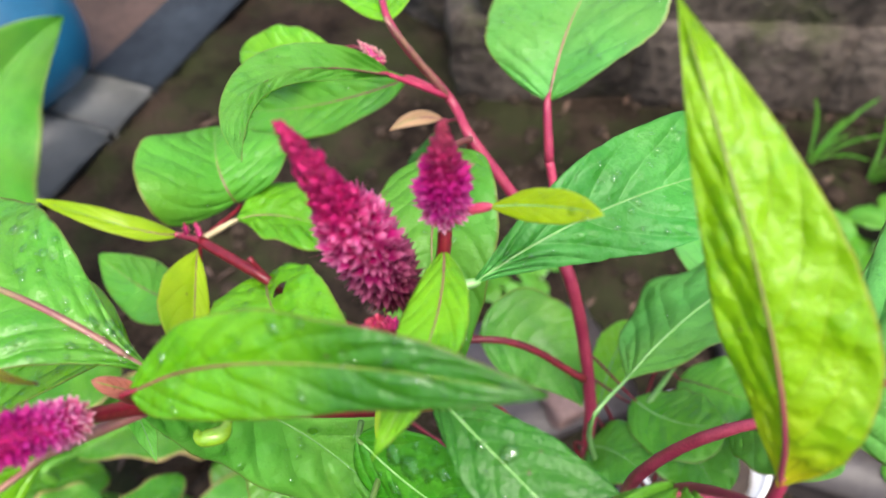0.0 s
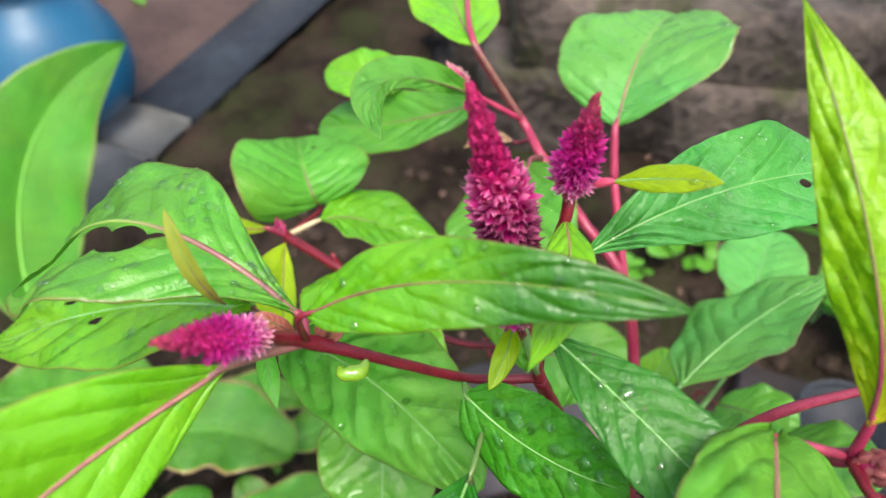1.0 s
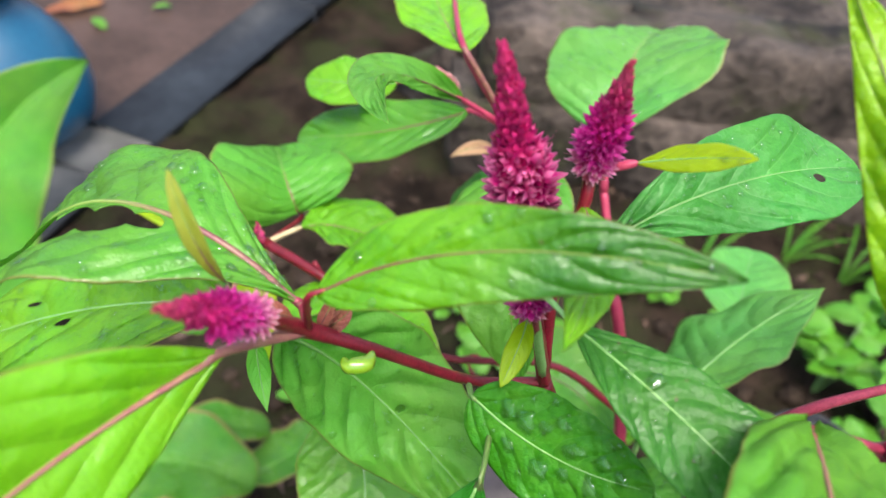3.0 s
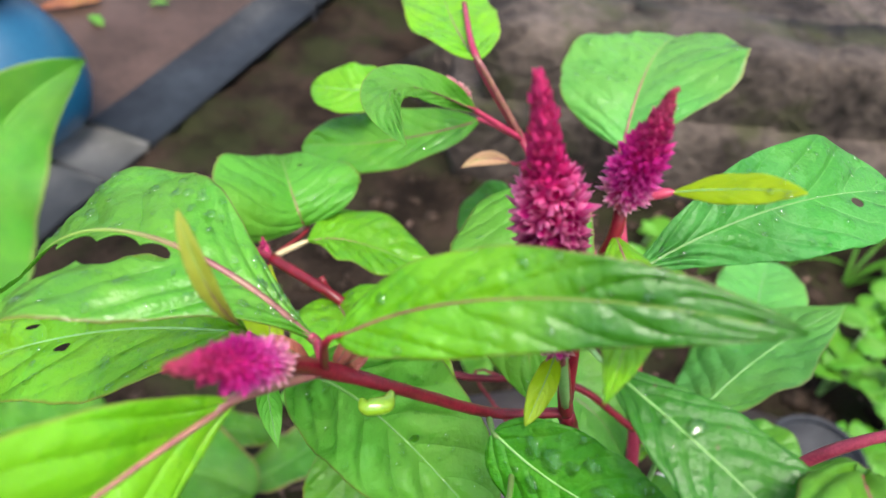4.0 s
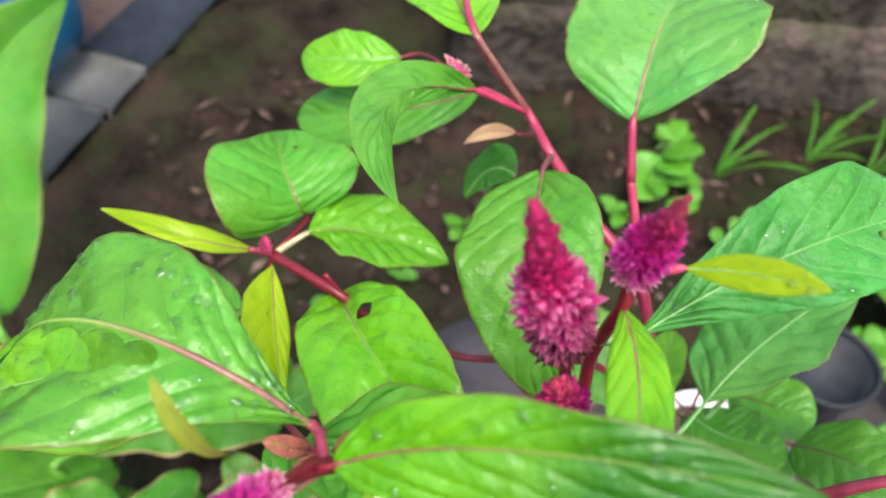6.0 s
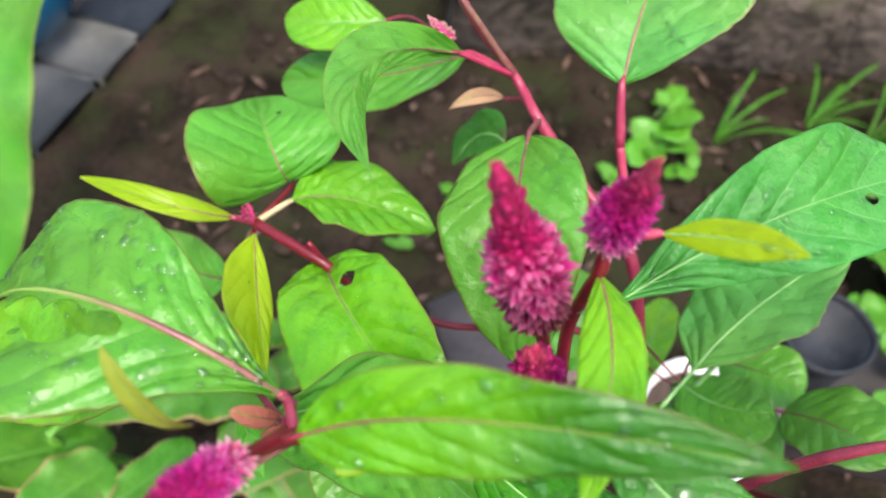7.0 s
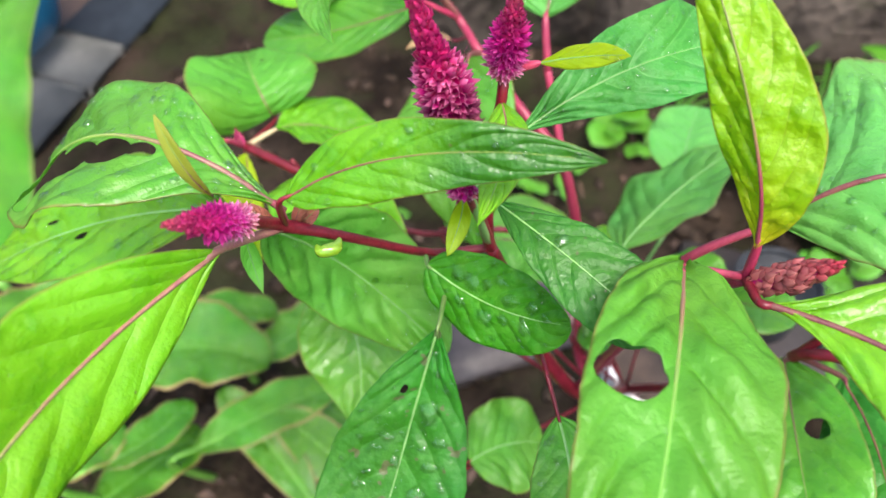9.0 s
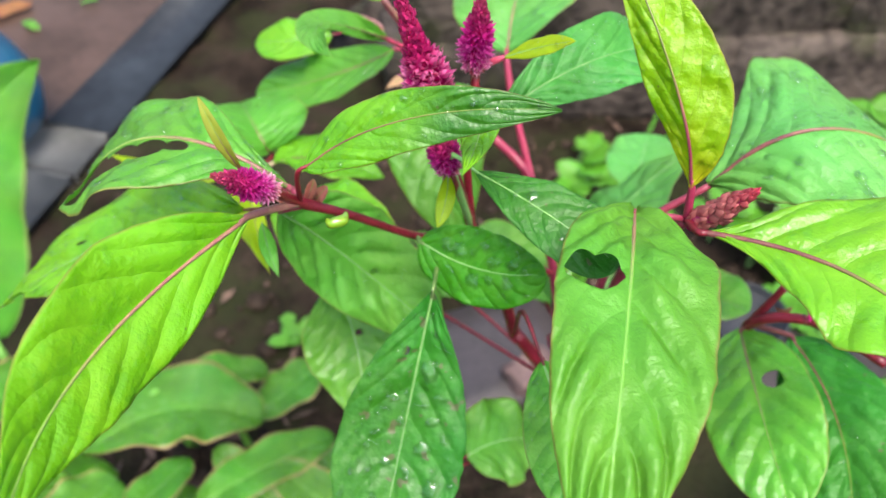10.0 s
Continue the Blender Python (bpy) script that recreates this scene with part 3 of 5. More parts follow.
def flower_spike(parent, foot, tip, radius, mat, florets, seed, outline=CONE, neck=0.6, label="", open_to=0.55, spread=1.0, bract=1.0, press=0.0, singles=0.0):
    """A celosia spike: a core set with pointed bracts in a spiral, open and dry below, closed towards the top."""
    rnd = random.Random(seed)
    b, t = Vector(foot), Vector(tip)
    axis = (t - b) * 0.93
    up = axis.normalized()
    x = up.orthogonal().normalized()
    y = up.cross(x)

    def girth(h):
        for (h0, r0), (h1, r1) in zip(outline, outline[1:]):
            if h <= h1:
                return radius * (r0 + (r1 - r0) * (h - h0) / (h1 - h0))
        return radius * outline[-1][1]

    bm = bmesh.new()
    rings = []
    for k in range(15):
        h = k / 14
        rings.append([bm.verts.new(b + axis * h + (x * math.cos(a) + y * math.sin(a)) * girth(h) * 0.70) for a in [2 * math.pi * j / 10 for j in range(10)]])
    for r0, r1 in zip(rings, rings[1:]):
        for j in range(10):
            bm.faces.new((r0[j], r0[(j + 1) % 10], r1[(j + 1) % 10], r1[j]))
    bm.faces.new(rings[0][::-1])
    bm.faces.new(rings[-1])
    ob = part("flower_spike", bm, CORE, parent, label)
    rest = bmesh.new()
    rest_uv = rest.loops.layers.uv.new("leaf")
    for k in range(florets):
        bm, uv = rest, rest_uv
        if (k + 0.5) / florets < singles:
            bm = bmesh.new()
            uv = bm.loops.layers.uv.new("leaf")
        h = (k + 0.5) / florets
        h = h ** 0.92
        ang = k * 2.39996 + rnd.uniform(-0.25, 0.25)
        g = girth(h)
        out = x * math.cos(ang) + y * math.sin(ang)
        across = up.cross(out)
        openness = max(0.0, 1 - h / open_to) if h < open_to else 0.0
        closed = max(press, min(1, max(0, (h - 0.35) / 0.5)))
        root = b + axis * h + out * g * 0.52
        size = radius * rnd.uniform(0.46, 0.62) * bract * (0.4 + 0.6 * min(1.0, g / radius)) * (0.75 + 0.5 * (1 - abs(h - 0.45)))
        tilt = 0.45 + 0.88 * closed - 0.35 * openness + rnd.uniform(-0.22, 0.18)
        main = (out * math.cos(tilt) + up * math.sin(tilt)).normalized()
        n_tep = 5 if h < neck else 3
        for q in range(n_tep):
            a = 2 * math.pi * q / n_tep + rnd.uniform(-0.3, 0.3)
            lat = (across * math.cos(a) + main.cross(across) * math.sin(a))
            gape = (0.20 + 0.30 * openness + rnd.uniform(-0.08, 0.1)) * spread * (1 - 0.6 * closed)
            d = (main + lat * gape).normalized()
            ln = size * rnd.uniform(0.85, 1.25) * (1 + 0.15 * closed)
            wd = size * (0.27 + 0.12 * closed)
            sidev = d.cross(lat).normalized()
            base = root + lat * size * 0.12
            v0 = bm.verts.new(base)
            v1 = bm.verts.new(base + d * ln * 0.45 + sidev * wd + lat * wd * 0.1)
            v2 = bm.verts.new(base + d * ln * 0.5 + lat * wd * 0.8)
            v3 = bm.verts.new(base + d * ln * 0.45 - sidev * wd + lat * wd * 0.1)
            v4 = bm.verts.new(base + d * ln - lat * wd * 0.3)
            for vs, us in (((v0, v1, v2), (0, .45, .5)), ((v0, v2, v3), (0, .5, .45)), ((v1, v4, v2), (.45, 1, .5)), ((v2, v4, v3), (.5, 1, .45))):
                f = bm.faces.new(vs)
                for lp, u in zip(f.loops, us):
                    lp[uv].uv = (u, h)
        if h < open_to and rnd.random() < 0.55:
            d = (main + across * rnd.uniform(-0.5, 0.5) + up * rnd.uniform(-0.3, 0.3)).normalized()
            r = 0.00011
            e1 = d.orthogonal().normalized() * r
            e2 = d.cross(e1)
            lo = [bm.verts.new(root + e1), bm.verts.new(root - e1 * 0.5 + e2 * 0.87), bm.verts.new(root - e1 * 0.5 - e2 * 0.87)]
            hi = bm.verts.new(root + d * size * rnd.uniform(1.2, 1.75))
            for j in range(3):
                f = bm.faces.new((lo[j], lo[(j + 1) % 3], hi))
                for lp, u in zip(f.loops, (0.3, 0.3, 0.6)):
                    lp[uv].uv = (u, h)
        if bm is not rest:
            part("floret", bm, mat, ob)
    part("bracts", rest, mat, ob, "pointed papery bracts", kind="stuff")
    return ob


def cube_grid(cuts):
    """The points and faces of a cube of side 2 whose faces are cut into a grid."""
    index, points, faces = {}, [], []
    n = cuts + 1

    def corner(p):
        key = tuple(round(c * 1000) for c in p)
        if key not in index:
            index[key] = len(points)
            points.append(Vector(p))
        return index[key]

    for axis in range(3):
        for sign in (-1, 1):
            for i in range(n):
                for j in range(n):
                    q = []
                    for di, dj in ((0, 0), (1, 0), (1, 1), (0, 1)):
                        p = [0.0, 0.0, 0.0]
                        p[axis], p[(axis + 1) % 3], p[(axis + 2) % 3] = sign, -1 + 2 * (i + di) / n, -1 + 2 * (j + dj) / n
                        q.append(corner(p))
                    faces.append(q if sign > 0 else q[::-1])
    return points, faces


CUBES = {k: cube_grid(k) for k in (1, 3, 4)}


def rock(bm, centre, size, seed, turn=0.0, box=0.55, cuts=3):
    """A rough block: a cube pushed towards a round and broken up by noise."""
    c, s = math.cos(turn), math.sin(turn)
    points, faces = CUBES[cuts]
    made = []
    for q in points:
        p = q * box + q.normalized() * 1.15 * (1 - box)
        p += p.normalized() * 0.22 * noise.noise(p * 1.3 + Vector((seed * 3.7, seed, 0))) + p.normalized() * 0.07 * noise.noise(p * 4 + Vector((0, seed * 2.3, 0)))
        p = Vector((p.x * size[0], p.y * size[1], p.z * size[2]))
        made.append(bm.verts.new(Vector((p.x * c - p.y * s, p.x * s + p.y * c, p.z)) + Vector(centre)))
    for f in faces:
        bm.faces.new([made[k] for k in f])


def lathe(bm, centre, profile, sides=48):
    rings = []
    for r, z in profile:
        rings.append([bm.verts.new(Vector(centre) + Vector((r * math.cos(2 * math.pi * j / sides), r * math.sin(2 * math.pi * j / sides), z))) for j in range(sides)])
    for a, b in zip(rings, rings[1:]):
        for j in range(sides):
            bm.faces.new((a[j], a[(j + 1) % sides], b[(j + 1) % sides], b[j]))
    return rings


# ---- ground ----
def ground_height(x, y):
    if x * x + y * y > 9:
        return -0.02
    h = 0.020 * noise.noise(Vector((x * 3, y * 3, 0))) + 0.010 * noise.noise(Vector((x * 11, y * 11, 3))) + 0.006 * noise.noise(Vector((x * 34, y * 34, 7)))
    away = 0.37 * (y - 0.755) - 0.929 * (x + 0.640)
    if -0.35 < away < 0:
        h += 0.020 * (1 + away / 0.35)
    return h


def axis_steps(lo, hi, step):
    inner = [lo + step * k for k in range(int((hi - lo) / step) + 1)]
    left, right = [], []
    g = step
    x = inner[-1]
    while x < 60:
        g *= 1.5
        x += g
        right.append(x)
    g, x = step, inner[0]
    while x > -60:
        g *= 1.5
        x -= g
        left.append(x)
    return left[::-1] + inner + right


bm = bmesh.new()
xs, ys = axis_steps(-0.9, 1.1, 0.0125), axis_steps(-0.2, 1.3, 0.0125)
rows_v = [[bm.verts.new((x, y, ground_height(x, y))) for x in xs] for y in ys]
for r0, r1 in zip(rows_v, rows_v[1:]):
    for i in range(len(xs) - 1):
        bm.faces.new((r0[i], r0[i + 1], r1[i + 1], r1[i]))
ground = part("ground", bm, SOIL, None)
tagged(ground, "dark wet brown garden soil with crumbs", "ground", kind="structure")

# clods and crumbs on the soil
bm = bmesh.new()
rnd = random.Random(5)
for k in range(900):
    x, y = rnd.uniform(-0.45, 1.0), rnd.uniform(0.15, 1.02)
    r = 0.003 + 0.012 * rnd.random() ** 3
    rock(bm, (x, y, ground_height(x, y) + r * 0.3), (r, r * rnd.uniform(0.7, 1.3), r * 0.7), k, rnd.uniform(0, 3), 0.4, 1)
crumbs = part("soil_crumbs", bm, CRUMB, None)
tagged(crumbs, "loose brown soil crumbs and pebbles on the bed", "soil", kind="stuff")

# brown bits of dead leaf lying on the soil
bm = bmesh.new()
for k in range(170):
    x, y = rnd.uniform(-0.4, 0.9), rnd.uniform(0.2, 1.0)
    z = ground_height(x, y) + 0.006
    a, l, w = rnd.uniform(0, 6.28), rnd.uniform(0.01, 0.045), rnd.uniform(0.004, 0.012)
    d, e = Vector((math.cos(a), math.sin(a), rnd.uniform(-0.1, 0.2))), Vector((-math.sin(a), math.cos(a), rnd.uniform(-0.3, 0.3)))
    c = Vector((x, y, z))
    top = [bm.verts.new(c + d * l * u + e * w * v + Vector((0, 0, 0.004 * abs(v)))) for u, v in ((-0.5, 0), (-0.1, 0.5), (0.5, 0.1), (0, -0.5))]
    low = [bm.verts.new(v.co - Vector((0, 0, 0.0008))) for v in top]
    bm.faces.new(top)
    bm.faces.new(low[::-1])
    for j in range(4):
        bm.faces.new((top[(j + 1) % 4], top[j], low[j], low[(j + 1) % 4]))
litter = part("leaf_litter", bm, LITTER, None, smooth=False)
tagged(litter, "brown dead leaf scraps scattered over soil", "leaf litter", kind="stuff")

# grey slab pieces beside the pot
def slab(name, centre, size, turn, mat, label, category, seed):
    bm = bmesh.new()
    rock(bm, centre, size, seed, turn, 0.88, 3)
    ob = part(name, bm, mat, None)
    return tagged(ob, label, category, "loose slabs on the soil")


slab("stone_slab", (0.105, 0.45, 0.012), (0.115, 0.085, 0.02), 0.3, SLAB, "grey wet stone slab lying flat on the soil", "stone", 3)
slab("stone_slab", (0.50, 0.40, 0.012), (0.16, 0.11, 0.02), -0.25, SLAB, "grey wet stone slab lying flat on the soil", "stone", 5)
slab("brick_piece", (0.155, 0.41, 0.04), (0.035, 0.022, 0.014), 0.5, BRICK, "broken reddish brick piece on a grey slab", "brick", 8)

# ---- raised paving with its kerb ----
KERB_A, KERB_D = Vector((-0.640, 0.755, 0.0)), Vector((0.37, 0.929, 0.0)).normalized()
KERB_N = Vector((-KERB_D.y, KERB_D.x, 0))
bm = bmesh.new()
q = [KERB_A - KERB_D * 3 + KERB_N * 0.062, KERB_A + KERB_D * 8 + KERB_N * 0.062, KERB_A + KERB_D * 8 + KERB_N * 8, KERB_A - KERB_D * 3 + KERB_N * 8]
top = [bm.verts.new(p + Vector((0, 0, 0.034))) for p in q]
low = [bm.verts.new(p - Vector((0, 0, 0.1))) for p in q]
bm.faces.new(top)
bm.faces.new(low[::-1])
for j in range(4):
    bm.faces.new((top[(j + 1) % 4], top[j], low[j], low[(j + 1) % 4]))
paving = part("pavement", bm, PAVING, None, smooth=False)
tagged(paving, "wet brown concrete paving behind a kerb", "pavement", kind="structure")

kerb = thing("kerb", KERB_A, "row of grey kerb blocks beside wet paving", "kerb", kind="structure")


def kerb_block(start, length, mat, label):
    bm = bmesh.new()
    bmesh.ops.create_cube(bm, size=1.0)
    rot = Matrix(((KERB_D.x, -KERB_N.x, 0), (KERB_D.y, -KERB_N.y, 0), (0, 0, 1)))
    for v in bm.verts:
        v.co = KERB_A + KERB_D * (start + length / 2) + rot @ Vector((v.co.x * (length - 0.005), v.co.y * 0.115, v.co.z * 0.2 - 0.06))
    bmesh.ops.bevel(bm, geom=list(bm.edges), offset=0.006, segments=2, affect='EDGES')
    return part("block", bm, mat, kerb, label)


for start, length, mat, label in ((-0.34, 0.20, KERB_BLUE, "blue-grey block"), (-0.13, 0.12, KERB_DARK, ""), (0.0, 0.15, KERB_DARK, "dark grey block"), (0.153, 0.108, KERB_PALE, "pale grey block"),
                                  (0.264, 0.56, KERB_BLUE, "long blue-grey block"), (0.835, 0.6, KERB_BLUE, ""), (1.44, 0.6, KERB_BLUE, "")):
    kerb_block(start, length, mat, label)

# ---- blue plastic jar on the paving ----
jar = thing("water_jar", (-0.703, 0.978, 0.034), "blue rounded plastic water jar on wet paving", "jar")
bm = bmesh.new()
lathe(bm, jar.location, [(0.001, 0.002), (0.062, 0.002), (0.082, 0.012), (0.128, 0.05), (0.137, 0.09), (0.133, 0.13), (0.118, 0.17), (0.090, 0.21), (0.062, 0.235), (0.056, 0.245), (0.056, 0.27)])
part("body", bm, BLUE, jar)
bm = bmesh.new()
lathe(bm, jar.location, [(0.054, 0.262), (0.072, 0.266), (0.074, 0.274), (0.070, 0.280), (0.050, 0.281), (0.046, 0.270), (0.046, 0.2), (0.001, 0.2)])
part("rim", bm, BLUE, jar)

# ---- rough stone wall behind the bed ----
wall = thing("wall_north", (0.55, 1.08, 0), "low rough stone retaining wall, mottled dark grey-brown", "wall", kind="structure")
rnd = random.Random(11)
bm = bmesh.new()
rock(bm, (0.95, 1.22, 0.06), (0.95, 0.12, 0.10), 2, -0.08, 0.9, 3)
part("backing", bm, STONE, wall)
for course, (z, hgt) in enumerate(((0.065, 0.085), (0.205, 0.075))):
    x = 0.02 + 0.04 * course
    while x < 1.5:
        w = rnd.uniform(0.11, 0.22)
        bm = bmesh.new()
        rock(bm, (x + w, 1.075 - 0.085 * x + 0.03 * course + rnd.uniform(-0.012, 0.012), z), (w * 1.06, 0.078, hgt * 1.12), course * 40 + x * 9, rnd.uniform(-0.06, 0.04), 0.84, 3)
        part("stone", bm, STONE if rnd.random() < 0.75 or course < 1 else STONE_PALE, wall)
        x += 2 * w * 0.96
bm = bmesh.new()
q = [(0.02, 1.17, 0.0), (30, 0.6, 0.0), (30, 30, 0.0), (0.02, 30, 0.0)]
top = [bm.verts.new((x, y, 0.24)) for x, y, z in q]
low = [bm.verts.new((x, y, -0.1)) for x, y, z in q]
bm.faces.new(top)
for j in range(4):
    bm.faces.new((top[(j + 1) % 4], top[j], low[j], low[(j + 1) % 4]))
terrace = part("terrace", bm, STONE, None, smooth=False)
tagged(terrace, "grey-brown raised ground behind the stone wall", "ground", kind="structure")

# ---- pots ----
def plant_pot(at, radius, height, mat, label, soil=True):
    pot = thing("plant_pot", at, label, "pot", "pots on the bed")
    r, h = radius, height
    bm = bmesh.new()
    lathe(bm, at, [(0.001, 0.004), (r * 0.70, 0.004), (r * 0.75, 0.01), (r * 0.93, h - 0.017), (r * 0.935, h - 0.010), (r * 0.925, h - 0.010), (r * 0.90, h - 0.03), (0.001, h - 0.033)])
    for v in bm.verts:
        v.co += Vector((noise.noise(v.co * 12), noise.noise(v.co * 12 + Vector((5, 0, 0))), 0)) * 0.006
    part("body", bm, mat, pot)
    bm = bmesh.new()
    lathe(bm, at, [(r * 0.945, h - 0.016), (r * 1.02, h - 0.014), (r * 1.04, h - 0.004), (r, h), (r * 0.95, h - 0.003), (r * 0.932, h - 0.009), (r * 0.945, h - 0.016)])
    for v in bm.verts:
        v.co += Vector((noise.noise(v.co * 12), noise.noise(v.co * 12 + Vector((5, 0, 0))), 0)) * 0.006
    part("rim", bm, mat, pot)
    if soil:
        bm = bmesh.new()
        rings = lathe(bm, at, [(r * 0.91, h - 0.026), (r * 0.74, h - 0.020), (r * 0.55, h - 0.023), (r * 0.3, h - 0.017), (r * 0.05, h - 0.019)], 36)
        bm.faces.new(rings[-1])
        for v in bm.verts:
            v.co.z += 0.005 * noise.noise(v.co * 60)
        part("soil", bm, POT_SOIL, pot)
    return pot


POT = Vector((0.24, 0.285, 0.0))
plant_pot(POT, 0.062, 0.190, WHITE_POT, "white round plastic plant pot filled with soil")
plant_pot(Vector((0.402, 0.135, 0.0)), 0.060, 0.19, WHITE_POT, "white plastic pot under the outer shoot")
plant_pot(Vector((0.44, 0.42, 0.0)), 0.055, 0.11, BLACK_POT, "shiny black empty plastic pot beside the white one", soil=False)

# ---- the celosia plant ----
plant = thing("celosia_plant", (0.205, 0.255, 0.18), "wet celosia plant with red stems and magenta flower spikes", "plant")
MAIN = [(0.205, 0.255, 0.175), (0.158, 0.205, 0.29), (0.105, 0.152, 0.40), (0.062, 0.110, 0.50), (0.030, 0.112, 0.556)]
FORK = MAIN[-1]
N2, NL, NR = (0.0022, 0.1062, 0.6451), (-0.0688, 0.0841, 0.7044), (0.070, 0.055, 0.697)
ND3 = (-0.112, 0.216, 0.590)
NS = (-0.0684, 0.0804, 0.6963)
stem("stem", MAIN, [0.0056, 0.0050, 0.0046, 0.0042, 0.0038], STEM_RED, plant, n=36)
stem("branch", [FORK, (0.018, 0.112, 0.60), N2], [0.0034, 0.0030, 0.0027], STEM_RED, plant)
stem("branch", [N2, (-0.0221, 0.1009, 0.6508), (-0.0503, 0.0863, 0.6816), NS, (-0.0768, 0.0687, 0.7143)], [0.0018, 0.0017, 0.0017, 0.0022, 0.0017], STEM_RED, plant, n=40)
stem("branch", [N2, (-0.004, 0.102, 0.670), (-0.0117, 0.0922, 0.6955)], [0.0024, 0.0020, 0.0018], STEM_RED, plant)
stem("branch", [(-0.003, 0.103, 0.668), (-0.008, 0.110, 0.685), (-0.011, 0.111, 0.702)], [0.0018, 0.0018, 0.0018], STEM_RED, plant)
stem("branch", [(0.001, 0.106, 0.652), (-0.002, 0.112, 0.690), (0.0002, 0.1117, 0.7170), (0.0005, 0.1152, 0.7258)], [0.0020, 0.0018, 0.0018, 0.0018], STEM_RED, plant)
BACK_NODE = (0.0081, 0.26575, 0.62025)
LOW_R = (0.064, 0.094, 0.58)
stem("branch", [MAIN[3], LOW_R, (0.066, 0.075, 0.655), NR], [0.0030, 0.0026, 0.0023, 0.0025], STEM_PURPLE, plant, "dark red branch")
stem("petiole", [LOW_R, (0.0615, 0.0890, 0.630), (0.0720, 0.0872, 0.662), (0.0950, 0.0860, 0.6827)], [0.0022, 0.0021, 0.0019, 0.0013], STEM_PURPLE, plant, "long purple leaf stalk")
stem("branch", [MAIN[2], (0.086, 0.170, 0.43), (0.080, 0.188, 0.49), (0.0597, 0.2094, 0.5720), (0.036, 0.238, 0.592), (0.0133, 0.2550, 0.6171), (0.0029, 0.2765, 0.6234), (-0.0240, 0.2828, 0.6614), (-0.0298, 0.3388, 0.6607)], [0.0036, 0.0036, 0.0036, 0.0032, 0.0028, 0.0026, 0.0022, 0.0018, 0.0013], STEM_PINK, plant, "rose-red back branch", n=64)
stem("branch", [(0.0733, 0.1853, 0.5132), (0.0320, 0.1896, 0.5439), (-0.025, 0.19, 0.545), (-0.070, 0.196, 0.572), (-0.0793, 0.1953, 0.5883), ND3], [0.0020, 0.0018, 0.0018, 0.0020, 0.0023, 0.0026], STEM_RED, plant, n=48)

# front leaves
leaf(plant, (-0.0643, 0.0718, 0.7199), (0.0052, 0.0490, 0.7640), (-0.0351, 0.0571, 0.7375), (-0.0347, 0.0750, 0.7465), LEAF_WET, "glossy yellow-green leaf, shade painted into its deep green tip half", stalk=NS, stalk_mat=STEM_RED, stalk_r=0.0009, rib=RIB_RED, rib_r=0.00036, wave=0.08, seed=1, ns=60, nv=16, drops=14, drop_size=(0.0005, 0.0016), bulge=0.09, ctrl=(-0.0386, 0.0718, 0.7433), ends=(0.56, 0.74), fold=0.07, curl=0.239, twist=0.65)
leaf(plant, (-0.0841, 0.0641, 0.7073), (-0.1360, -0.0581, 0.7292), (-0.1314, 0.0103, 0.7357), (-0.1193, -0.0013, 0.6998), LEAF_YOUNG, "large glossy yellow-green leaf hanging down", stalk=NS, rib=RIB_ROSE, rib_r=0.00080, wave=0.08, bulge=0.08, seed=2, ns=60, nv=12, ctrl=(-0.1396, 0.0049, 0.7139), ends=(0.99, 1.60), fold=0.18, curl=-0.109, twist=0.06)
leaf(plant, (-0.0697, 0.0896, 0.6918), (-0.1630, 0.1268, 0.6806), (-0.1074, 0.1322, 0.7069), (-0.1300, 0.0775, 0.7134), LEAF_MID, "green leaf beaded with rain, torn along its midrib", stalk=NS, stalk_mat=STEM_PURPLE, rib=RIB_ROSE, rib_r=0.00125, wave=0.08, seed=3, ns=90, nv=22, holes=((0.43, 0.16, 0.05, 0.12), (0.53, 0.22, 0.08, 0.18), (0.67, 0.30, 0.10, 0.24), (0.83, 0.46, 0.12, 0.42)), drops=230, drop_size=(0.0005, 0.0018), ctrl=(-0.1180, 0.1088, 0.7332), ends=(1.60, 0.87), fold=0.04, curl=0.093, twist=-0.19)
leaf(plant, (-0.0978, 0.1203, 0.6564), (-0.2387, 0.1404, 0.5790), (-0.1540, 0.1653, 0.6329), (-0.1512, 0.1060, 0.6315), LEAF_YOUNG, "green leaf with small insect holes", rib=RIB_GREEN, seed=4, ns=110, nv=26, holes=((0.46, 0.2, 0.022, 0.075), (0.6, -0.3, 0.018, 0.06), (0.85, 0.85, 0.04, 0.25)), drops=150, drop_size=(0.0005, 0.0017))
leaf(plant, (0.0678, 0.0556, 0.7127), (0.0374, 0.1135, 0.7849), (0.0511, 0.0762, 0.7436), (0.0631, 0.0613, 0.7607), LEAF_YELLOW, "upright yellow-green puckered leaf with red veins", stalk=NR, rib=RIB_PURPLE, rib_r=0.00070, bulge=-0.13, rumple=1.3, quilting=0.35, under=True, seed=5, ns=70, nv=14, stalk_mat=STEM_PINK, ctrl=(0.0596, 0.0555, 0.7526), ends=(0.92, 1.09), fold=0.51, curl=-0.041, twist=0.80, flip=True)
leaf(plant, (0.0504, 0.0575, 0.7008), (0.0055, -0.0622, 0.7168), (0.0061, 0.0082, 0.7270), (0.0501, -0.0089, 0.7230), LEAF_FRESH, "arched light green leaf with a large eaten hole", stalk=NR, stalk_mat=STEM_PURPLE, stalk_r=0.0011, rib=RIB_FADED, rib_r=0.00080, bulge=0.26, rumple=0.3, seed=6, ns=110, nv=26, holes=((0.425, -0.50, 0.060, 0.42),), ctrl=(0.0249, 0.0029, 0.7416), ends=(0.48, 0.58), fold=0.07, curl=0.102, twist=0.01)
